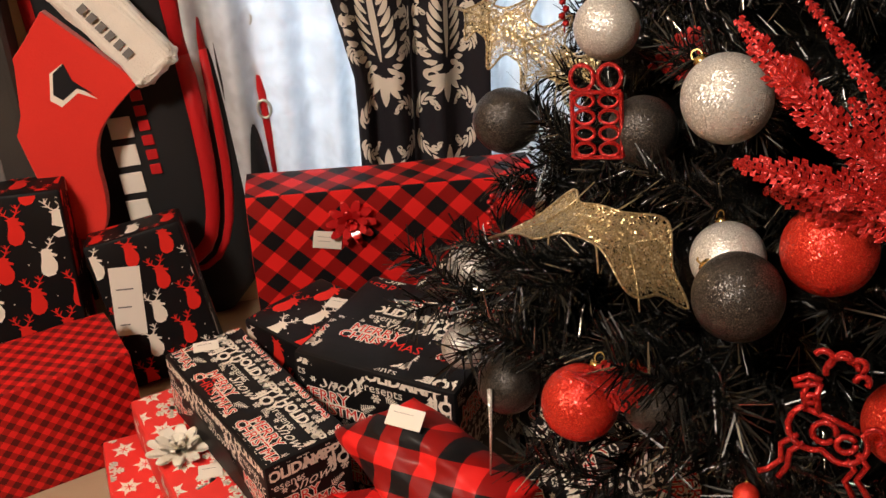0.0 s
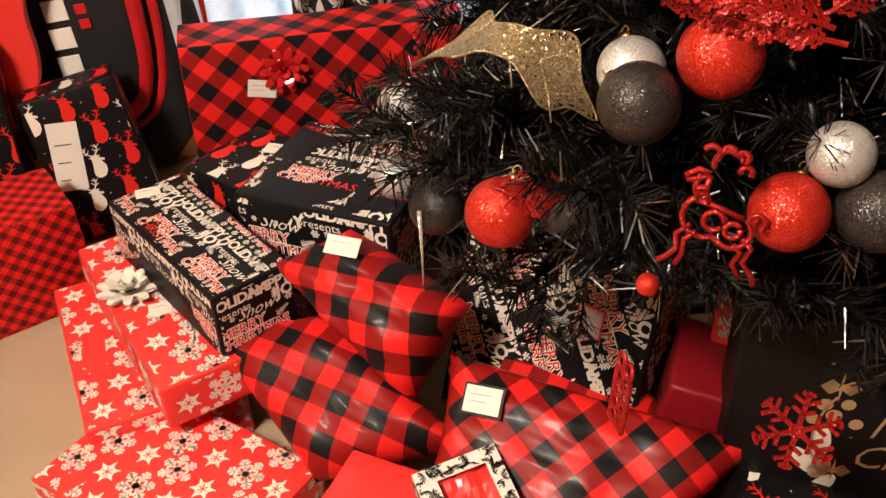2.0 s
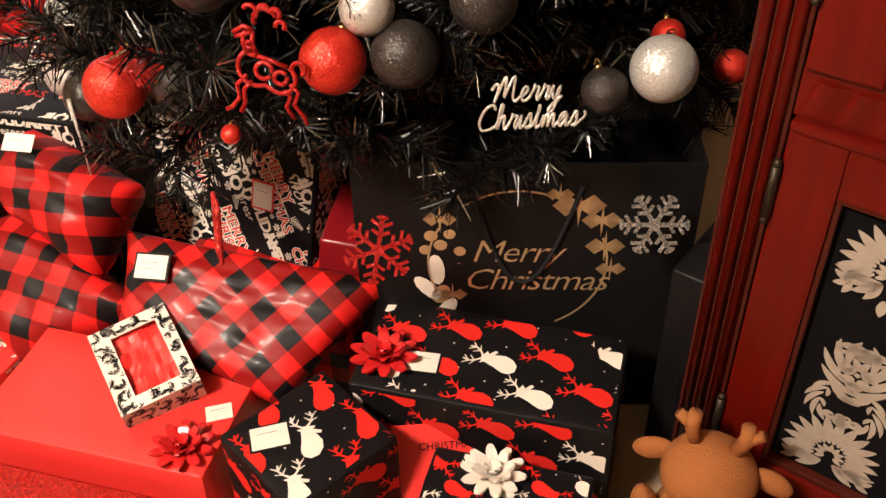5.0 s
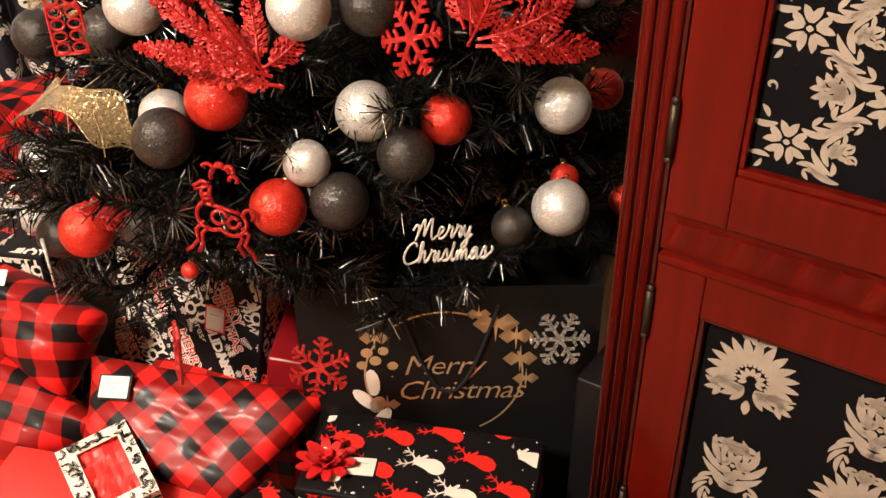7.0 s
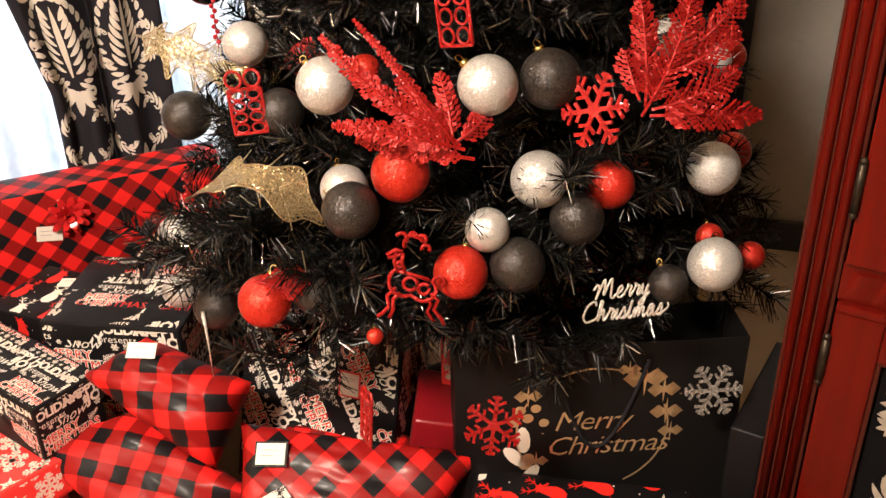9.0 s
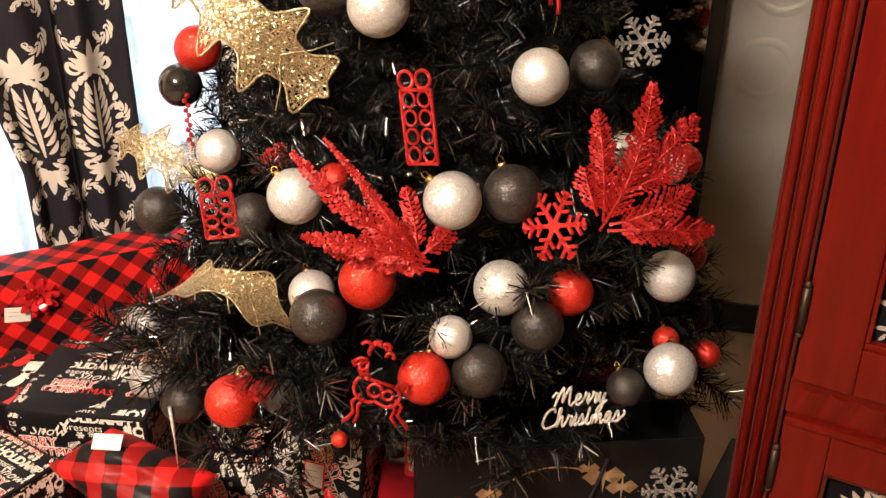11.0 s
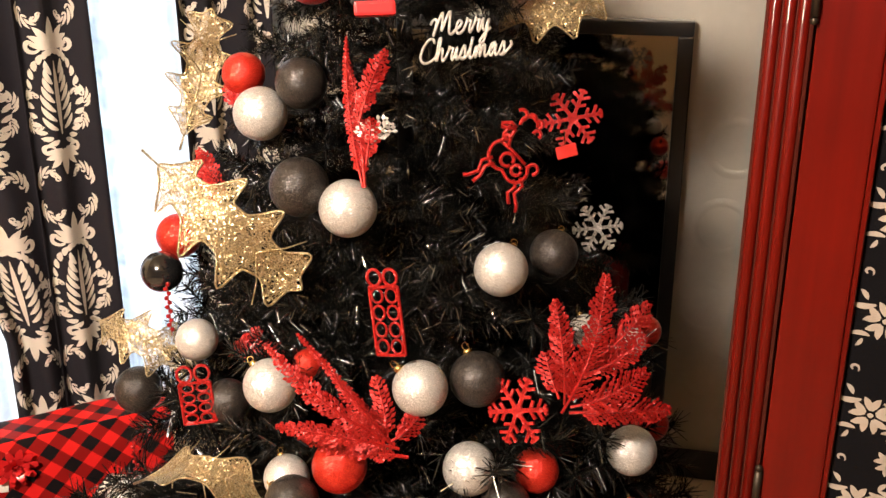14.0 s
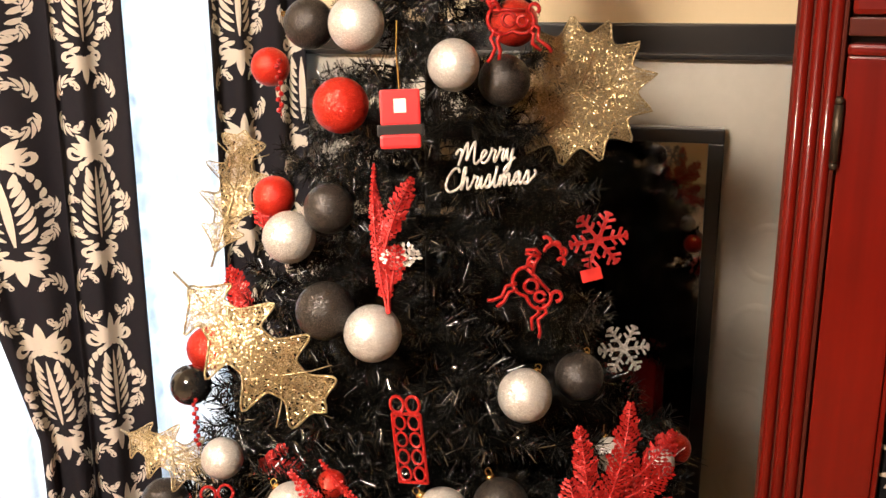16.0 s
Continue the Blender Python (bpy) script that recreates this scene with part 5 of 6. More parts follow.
# snowflake gifts
g = gift_box("red snowflake gift box at the bottom of a pile", pose(-0.40, 1.075, 0, 0, 0, 22), 0.23, 0.36, 0.105, RED_PAPER, snow, 2, 0.005, 0.004, print_label="snowflakes")
g = gift_box("red snowflake gift box with a white bow", pose(-0.345, 1.075, 0.108, 0, 0, 30), 0.17, 0.40, 0.072, RED_PAPER, snow, 3, 0.005, 0.004, print_label="snowflakes")
star_bow(g, pose(-0.05, 0.035, 0.073), 0.05, WHITE_BOW, "pearl white star bow")
tag_card(g, pose(-0.025, -0.03, 0.073, 0, 0, -15), 0.034, 0.03, 1)
g = gift_box("flat red snowflake gift box lying on the carpet", pose(-0.309, 0.807, 0, 0, 0, -35), 0.33, 0.22, 0.08, RED_PAPER, snow, 4, 0.004, 0.003, print_label="snowflakes")
tag_card(g, pose(-0.13, 0.085, 0.081, 0, 0, 60), 0.034, 0.024, 1)

# greeting-paper gifts
g = gift_box("black gift box printed with cream and red greetings", pose(-0.290, 1.085, 0.182, 0, 0, 37), 0.125, 0.325, 0.104, BLACK_PAPER, words(radians(-90), 0.0145), 5, 0.005, 0.003, print_label="greetings")
tag_card(g, pose(-0.005, 0.14, 0.105, 0, 0, -20), 0.038, 0.026, 1)
g = gift_box("large black gift box printed with cream and red greetings", pose(-0.068, 1.178, 0, 0, 0, -25), 0.255, 0.235, 0.322, BLACK_PAPER, words(0.0, 0.0165), 6, 0.006, 0.004, print_label="greetings")
g = gift_box("black greeting-paper gift box tucked behind under the tree", pose(0.06, 1.34, 0, 0, 0, -25), 0.22, 0.16, 0.31, BLACK_PAPER, words(0.0, 0.0165), 7, 0.006, 0.004, print_label="greetings")
tag_card(g, pose(-0.05, 0.0, 0.311, 0, 0, 5), 0.04, 0.028, 1)
g = gift_box("black gift box with red and cream stag heads", pose(-0.215, 1.275, 0, 0, 0, -40), 0.175, 0.165, 0.288, BLACK_PAPER, deer(radians(5)), 8, 0.005, 0.003, print_label="stag heads")
tag_card(g, pose(0.0, 0.04, 0.289, 0, 0, 20), 0.04, 0.03, 1)
g = gift_box("black greeting-paper gift box leaning under the lowest branches", pose(0.215, 0.93, 0, -18, 0, -38), 0.30, 0.14, 0.31, BLACK_PAPER, words(radians(-60), 0.0165), 9, 0.006, 0.004, print_label="greetings")
tag_card(g, pose(0.06, -0.072, 0.22, 90, 0, 0), 0.034, 0.04, 1, rim=RED_PAPER)

# stag gifts leaning on the bag
g = gift_box("black stag-head gift box with a long white tag", pose(-0.545, 1.545, 0.012, -8, -9, 16), 0.175, 0.09, 0.295, BLACK_PAPER, deer(0.1), 10, 0.005, 0.003, print_label="stag heads")
tag_card(g, pose(-0.045, -0.0465, 0.175, 90, 12, 0), 0.055, 0.135, 3)
g = gift_box("tall black stag-head gift box standing by the bag", pose(-0.845, 1.50, 0, -6, 0, 14), 0.30, 0.12, 0.40, BLACK_PAPER, deer(0.08, 0.075), 11, 0.005, 0.003, print_label="stag heads")
g = gift_box("small red and black gingham gift box on the carpet", pose(-0.735, 1.27, 0, 0, 0, 33), 0.36, 0.16, 0.205, GINGHAM, seed=12, bulge=0.006)

# soft check parcels
g = soft_parcel("soft red and black check parcel with puckered corners", (-0.166, 1.014, 0.272), (-0.055, 0.995, 0.335), (0.098, 0.866, 0.296), (0.018, 0.815, 0.176), 0.062, 0.07, PLAID, 13)
tag_card(g, g.matrix_world.inverted() @ pose(-0.062, 0.930, 0.353, 40, -6, -30), 0.052, 0.026, 1)
soft_parcel("soft red and black check parcel under another parcel", (-0.282, 1.0, 0.155), (-0.09, 0.985, 0.20), (0.092, 0.775, 0.128), (-0.118, 0.780, 0.072), 0.05, 0.09, PLAID, 14)
g = soft_parcel("glossy red and black check parcel tilted on the pile", (0.070, 0.822, 0.255), (0.425, 0.664, 0.223), (0.250, 0.568, 0.112), (0.040, 0.708, 0.168), 0.032, 0.06, PLAID_GLOSS, 15, 0.3)
tag_card(g, g.matrix_world.inverted() @ pose(0.104, 0.737, 0.2505, 38, -4, -24), 0.046, 0.033, 2, rim=BLACK_PAPER)
gift_box("red check gift box supporting the pile under the tree", pose(0.25, 0.80, 0, 0, 0, -27), 0.30, 0.16, 0.14, PLAID, seed=25, soft=0.006, bulge=0.004)

# plain red box and what lies on it
g = gift_box("plain bright red gift box lying flat", pose(0.042, 0.613, 0, 0, 0, -27), 0.33, 0.19, 0.142, RED_PAPER, seed=16, soft=0.004, bulge=0.003)
star_bow(g, pose(0.125, -0.062, 0.143), 0.042, RED_BOW, "red ribbon star bow")
tag_card(g, pose(0.142, 0.005, 0.143, 0, 0, 30), 0.034, 0.026, 1)

RED_GLIT_PAPER = glitter("dark_red_glitter_paper", (0.30, 0.008, 0.008), (0.8, 0.06, 0.04), 0.3, 0.4, 500, 0.7)
gift_box("dark red glitter gift box on the carpet", pose(-0.055, 0.478, 0, 0, 0, -27), 0.33, 0.10, 0.11, RED_GLIT_PAPER, seed=17, soft=0.004)


def window_box():
    """Small damask card box with an open window onto red tissue."""
    m = pose(0.086, 0.632, 0.155, 15, -7, 17)
    thing = tagged(empty("gift_box", m), "small cream and black damask card box with a red window", "gift box", "wrapped gifts")
    lx, ly, lz, t = 0.105, 0.132, 0.042, 0.019
    for nm, lo, hi in (("side", (-lx / 2, -ly / 2, 0), (-lx / 2 + 0.003, ly / 2, lz)), ("side", (lx / 2 - 0.003, -ly / 2, 0), (lx / 2, ly / 2, lz)),
                       ("end", (-lx / 2 + 0.003, -ly / 2, 0), (lx / 2 - 0.003, -ly / 2 + 0.003, lz)), ("end", (-lx / 2 + 0.003, ly / 2 - 0.003, 0), (lx / 2 - 0.003, ly / 2, lz)),
                       ("base", (-lx / 2 + 0.003, -ly / 2 + 0.003, 0), (lx / 2 - 0.003, ly / 2 - 0.003, 0.003))):
        part(nm, box(lo, hi), WHITE_PRINT, thing)
    bm = bmesh.new()
    for lo, hi in (((-lx / 2, -ly / 2, lz), (-lx / 2 + t + 0.006, ly / 2, lz + 0.002)), ((lx / 2 - t, -ly / 2, lz), (lx / 2, ly / 2, lz + 0.002)),
                   ((-lx / 2 + t + 0.006, -ly / 2, lz), (lx / 2 - t, -ly / 2 + t, lz + 0.002)), ((-lx / 2 + t + 0.006, ly / 2 - t, lz), (lx / 2 - t, ly / 2, lz + 0.002))):
        add_box(bm, lo, hi)
    part("lid_frame", bm, WHITE_PRINT, thing)
    bm = bmesh.new()
    n = 14
    grid = [[bm.verts.new(((lx - 0.01) * (i / n - 0.5), (ly - 0.01) * (j / n - 0.5), 0.034 + 0.012 * noise.noise(Vector((i * 0.45, j * 0.35, 3))))) for i in range(n + 1)] for j in range(n + 1)]
    for j in range(n):
        for i in range(n):
            bm.faces.new((grid[j][i], grid[j][i + 1], grid[j + 1][i + 1], grid[j + 1][i]))
    part("tissue", bm, RED_PAPER, thing, "crumpled red tissue")
    bm = bmesh.new()

    def swirls(w, h, place, hole):
        rnd = random.Random(5)
        for i in range(int(w / 0.0125) + 2):
            for j in range(int(h / 0.0125) + 2):
                x, y = -w / 2 + 0.006 + i * 0.0125, -h / 2 + 0.006 + j * 0.0125
                q = 1 if (i + j) % 2 else -1

                def ok(a, b):
                    return abs(a) < w / 2 and abs(b) < h / 2 and not hole(a, b)
                print_on(bm, acanthus(0, 0, rnd.uniform(0, 6), 0.022, q), x, y, lambda a, b: place(a, b), ok)
    swirls(lx, ly, lambda x, y: Vector((x, y, lz + 0.0026)), lambda a, b: -lx / 2 + t + 0.005 < a < lx / 2 - t + 0.001 and abs(b) < ly / 2 - t + 0.001)
    swirls(lx, lz, lambda x, y: Vector((x, -ly / 2 - 0.0006, lz / 2 + y)), lambda a, b: False)
    swirls(ly, lz, lambda x, y: Vector((-lx / 2 - 0.0006, -x, lz / 2 + y)), lambda a, b: False)
    tagged(part("damask_print", bm, BLACK_PAPER, thing, "black damask print"), "", "", "", "stuff")


window_box()

# stag gifts in front of the black bag
g = gift_box("small black stag-head gift box with a label", pose(0.280, 0.450, 0, 0, 0, -59), 0.15, 0.156, 0.188, BLACK_PAPER, deer(radians(70), 0.07), 18, 0.005, 0.003, print_label="stag heads")
tag_card(g, pose(-0.03, -0.035, 0.189, 0, 0, 62), 0.045, 0.034, 1, rim=BLACK_PAPER)
g = gift_box("wide black stag-head gift box before the gift bag", pose(0.523, 0.515, 0, 0, 0, -27), 0.334, 0.165, 0.195, BLACK_PAPER, deer(radians(78), 0.07), 19, 0.006, 0.004, print_label="stag heads")
star_bow(g, pose(-0.135, -0.03, 0.196), 0.046, RED_BOW, "red ribbon star bow")
tag_card(g, pose(-0.085, -0.025, 0.196, 0, 0, 5), 0.04, 0.034, 1, rim=BLACK_PAPER)


def card():
    thing = tagged(empty("greeting_card", pose(0.43, 0.385, 0.0, 60, 0, -8)), "red greeting card with dark lettering propped on a gift", "greeting card")
    part("card", box((-0.06, 0.0, 0.0), (0.06, 0.17, 0.0015), 0.0003, 1), RED_PAPER, thing)
    me = text_mesh("CHRISTMAS", 0.014, 0.0003)
    me.materials.append(BLACK_PAPER)
    ob = new("lettering", me)
    ob.parent = thing
    ob.matrix_basis = pose(0.01, 0.14, 0.0018)


card()
g = gift_box("low black gift box with a white bow", pose(0.50, 0.355, 0, 0, 0, -27), 0.20, 0.10, 0.135, BLACK_PAPER, deer(radians(-105), 0.05), 20, 0.005, print_label="stag heads")
star_bow(g, pose(-0.02, 0.02, 0.136), 0.042, WHITE_BOW, "pearl white star bow")
gift_box("glossy dark red gift box under the branches", pose(0.37, 0.80, 0, 0, 8, -20), 0.10, 0.14, 0.25, mottled("dark_red_gloss_paper", (0.16, 0.004, 0.008), (0.24, 0.008, 0.012), 0.3, 20, 60, 0.1), seed=21, soft=0.006)
gift_box("red gift box standing behind the black gift bag", pose(0.585, 0.82, 0, 0, 0, -20), 0.34, 0.12, 0.455, RED_PAPER, snow, 22, 0.005, print_label="snowflakes")


# added filler: keeps the gap dark, where wall and floor lie in shade
gift_box("added black filler box darkening the gap between bag and cabinet", pose(0.848, 0.550, 0, 0, 0, 41), 0.25, 0.05, 0.33, BLACK_PAPER, seed=27)


def gift_bag():
    """Matt black card bag with cord handles and a gilt wreath."""
    m = pose(0.587, 0.605, 0, 0, 0, -14)
    thing = tagged(empty("gift_bag", m), "large matt black gift bag with a gold wreath greeting", "gift bag")
    w, h, d = 0.435, 0.43, 0.10
    for nm, lo, hi in (("front_panel", (-w / 2, 0, 0), (w / 2, 0.002, h)), ("back_panel", (-w / 2, d, 0), (w / 2, d + 0.002, h)), ("gusset", (-w / 2, 0.002, 0), (-w / 2 + 0.002, d, h)),
                       ("gusset", (w / 2 - 0.002, 0.002, 0), (w / 2, d, h)), ("base", (-w / 2 + 0.002, 0.002, 0), (w / 2 - 0.002, d, 0.002))):
        part(nm, box(lo, hi), BAG_PAPER, thing)
    for y in (-0.003, d + 0.005):
        bm = bmesh.new()
        tube(bm, [(-0.07 + 0.14 * t, y, h - 0.03 - 0.16 * math.sin(math.pi * t) * (1 if y < 0 else 0.2)) for t in [i / 12 for i in range(13)]], 0.003, sides=6)
        part("cord_handle", bm, BLACK_CLOTH, thing, smooth=True)
    cx, cz, r = -0.008, 0.272, 0.118
    y0 = -0.0012

    def gold(name, outlines, mat=GOLD_PRINT):
        b = bmesh.new()
        for o in outlines:
            extrude_outline(b, o, 0.0)
        for v in b.verts:
            v.co = Vector((cx + v.co.x, y0, cz + v.co.y))
        part(name, b, mat, thing)
    for a0, a1 in ((62, 128), (-62, 22), (150, 215)):
        o = arc(0, 0, r, a0, a1, 16)
        gold("wreath_ring", [o + [(x * 0.975, y * 0.975) for x, y in o[::-1]]])

    def star(x, y, s, n=8):
        return [(x + s * (1 if k % 4 == 0 else 0.7 if k % 2 == 0 else 0.2) * math.cos(math.pi * k / n), y + s * (1 if k % 4 == 0 else 0.7 if k % 2 == 0 else 0.2) * math.sin(math.pi * k / n)) for k in range(2 * n)]
    for x, y, s in ((-0.10, 0.072, 0.022), (-0.085, -0.055, 0.020), (0.075, 0.095, 0.034), (0.105, 0.072, 0.026), (0.112, 0.03, 0.026), (0.122, -0.008, 0.020), (0.05, 0.112, 0.018)):
        gold("gold_star", [star(x, y, s)])
    for x, y, s in ((-0.112, 0.045, 0.009), (-0.10, 0.03, 0.009), (-0.088, 0.048, 0.008), (-0.075, 0.02, 0.008), (-0.12, 0.022, 0.008)):
        gold("gold_berry", [blob(x, y, s, s, 10)])
    for x, y, a in ((-0.106, -0.012, 95), (-0.118, -0.045, 130), (-0.095, -0.085, 60)):
        gold("leaf_print", [blob(x, y, 0.026, 0.011, 12, radians(a))], WHITE_PRINT)
    gold("leaf_print", [blob(-0.10, -0.055, 0.017, 0.012, 12, radians(70))])
    rnd = random.Random(4)
    for k in range(16):
        gold("gold_dot", [star(rnd.uniform(-0.2, 0.2), rnd.uniform(-0.22, 0.13), 0.0035, 4)], GOLD_PRINT if k % 3 else WHITE_PRINT)
    for body, x, z, s in (("Merry", -0.002, 0.018, 0.052), ("Christmas", 0.024, -0.03, 0.052)):
        me = text_mesh(body, s, 0.0003, 0.3, -0.0006, 0, 0.9)
        me.materials.append(GOLD_PRINT)
        ob = new("lettering", me)
        ob.parent = thing
        ob.matrix_basis = pose(cx + x, y0, cz + z, 90, 0, 0)


gift_bag()


def plush_reindeer():
    """A seated brown plush reindeer, one mesh."""
    bm = bmesh.new()

    def ball(x, y, z, rx, ry, rz, rot=0):
        bmesh.ops.create_icosphere(bm, subdivisions=3, radius=1.0, matrix=pose(x, y, z, 0, rot, 0) @ Matrix.Diagonal((rx, ry, rz, 1)))
    ball(0, 0, 0.10, 0.085, 0.075, 0.105)
    ball(0, -0.01, 0.255, 0.078, 0.072, 0.068)
    ball(-0.01, -0.085, 0.235, 0.045, 0.045, 0.038)
    for q in (1, -1):
        ball(q * 0.095, 0.01, 0.255, 0.036, 0.014, 0.022, q * 25)
        tube(bm, [(q * 0.03, 0, 0.31), (q * 0.042, 0, 0.345), (q * 0.04, 0, 0.375)], 0.013, 0.011, 10)
        tube(bm, [(q * 0.042, 0, 0.345), (q * 0.065, 0, 0.365)], 0.011, 0.009, 10)
        ball(q * 0.07, -0.07, 0.035, 0.035, 0.07, 0.034)
        ball(q * 0.085, -0.03, 0.14, 0.025, 0.028, 0.06, q * 15)
    PLUSH = mottled("brown_plush", (0.26, 0.085, 0.022), (0.38, 0.14, 0.045), 0.95, 20, 400, 1.0, 0, 0, 0.0)
    toy = part("plush_reindeer", bm, PLUSH, None, "brown plush reindeer toy sitting by the cabinet", True)
    toy.matrix_world = pose(0.728, 0.300, 0.0, 0, 0, -35) @ Matrix.Scale(0.72, 4)
    tagged(toy, "", "plush toy")


plush_reindeer()
hat = tagged(empty("santa_hat", pose(0.86, -0.02, 0.0)), "red felt hat with a white band on the carpet", "hat")
bm = bmesh.new()
tube(bm, [(0, 0, 0.05), (0, 0, 0.16), (0.02, 0.0, 0.27), (0.05, 0, 0.34)], 0.10, 0.02, 20)
part("felt_cone", bm, mottled("red_felt", (0.5, 0.012, 0.02), (0.6, 0.02, 0.03), 0.9, 10, 300, 0.5), hat, smooth=True)
FUR = mottled("white_fluff", (0.72, 0.66, 0.58), (0.82, 0.77, 0.70), 0.95, 30, 260, 1.0, 0, 0, 0.5)
bm = bmesh.new()
tube(bm, [(0.1 * math.cos(a), 0.1 * math.sin(a), 0.03) for a in [k * math.pi / 12 for k in range(25)]], 0.03, sides=10)
part("fur_band", bm, FUR, hat, smooth=True)

# ---- sports bag and stocking ----


def sports_bag():
    """Tall padded black bag with red piping, a front pocket, side straps and lettering as bars."""
    m = pose(-0.575, 1.80, 0.0, -4, -6, 4)
    bag = tagged(empty("sports_bag", m), "tall black padded sports bag with red piping and lettering", "sports bag")
    BAG = mottled("black_ballistic_nylon", (0.008, 0.008, 0.009), (0.02, 0.019, 0.02), 0.6, 14, 900, 0.5)
    REDV = mottled("red_vinyl", (0.42, 0.010, 0.014), (0.52, 0.018, 0.02), 0.38, 14, 200, 0.15)

    def body(w, d, z0, z1, y, mat, name, power=3.0, taper=0.0, label=""):
        bm = bmesh.new()
        rows = []
        for j in range(15):
            t = j / 14
            e = (1 - abs(2 * t - 1) ** 5) ** 0.5 * 0.5 + 0.5
            ww = w * e * (1 - taper * t)
            rows.append([bm.verts.new((math.copysign(abs(math.cos(a)) ** (2 / power), math.cos(a)) * ww / 2, y + math.copysign(abs(math.sin(a)) ** (2 / power), math.sin(a)) * d * e / 2, z0 + (z1 - z0) * t)) for a in [2 * math.pi * k / 36 for k in range(36)]])
        for a, b in zip(rows, rows[1:]):
            for k in range(36):
                bm.faces.new((a[k], a[(k + 1) % 36], b[(k + 1) % 36], b[k]))
        bm.faces.new(rows[0][::-1])
        bm.faces.new(rows[-1])
        return part(name, bm, mat, bag, label, True)
    body(0.36, 0.13, 0.0, 0.95, -0.035, BAG, "main_body", 3.5)
    body(0.25, 0.07, 0.14, 0.96, -0.10, BAG, "front_pocket", 3.0, 0.0, "front pocket edged in red")
    for off, r in ((0.0, 0.019), (0.034, 0.010)):
        bm = bmesh.new()
        pts = []
        for k in range(33):
            a = 2 * math.pi * k / 32
            pts.append((math.copysign(abs(math.cos(a)) ** 0.55, math.cos(a)) * (0.124 + off), -0.108 + off * 0.6, 0.56 + math.copysign(abs(math.sin(a)) ** 0.7, math.sin(a)) * (0.41 + off)))
        tube(bm, pts, r, sides=8)
        part("piping", bm, REDV, bag, "red vinyl piping", True)
    for q in (1, -1):
        pk = body(0.06, 0.12, 0.02, 0.80, -0.02, BAG, "side_pocket", 3.0)
        pk.location.x = q * 0.195
        bm = bmesh.new()
        tube(bm, [(q * 0.235, -0.03, 0.25), (q * 0.245, -0.05, 0.45), (q * 0.23, -0.03, 0.68), (q * 0.20, 0, 0.9)], 0.009, sides=8)
        part("strap", bm, REDV, bag, smooth=True)
        for z in (0.42, 0.60):
            bm = bmesh.new()
            tube(bm, [(q * 0.245 + 0.013 * math.cos(a), -0.06, z + 0.018 * math.sin(a)) for a in [k * math.pi / 6 for k in range(13)]], 0.003, sides=6)
            part("buckle", bm, SILVER_WALL, bag, "small metal buckle")
    for k in range(4):
        part("lettering_bar", box((-0.036 - 0.003 * k, -0.1395, 0.425 - 0.055 * k), (0.008 - 0.003 * k, -0.1365, 0.466 - 0.055 * k), 0.001, 1), TAG, bag, "white lettering bar")
    for k in range(6):
        part("lettering_bar", box((0.020, -0.1395, 0.492 - 0.029 * k), (0.041, -0.1365, 0.512 - 0.029 * k), 0.001, 1), REDV, bag, "red lettering bar")


sports_bag()


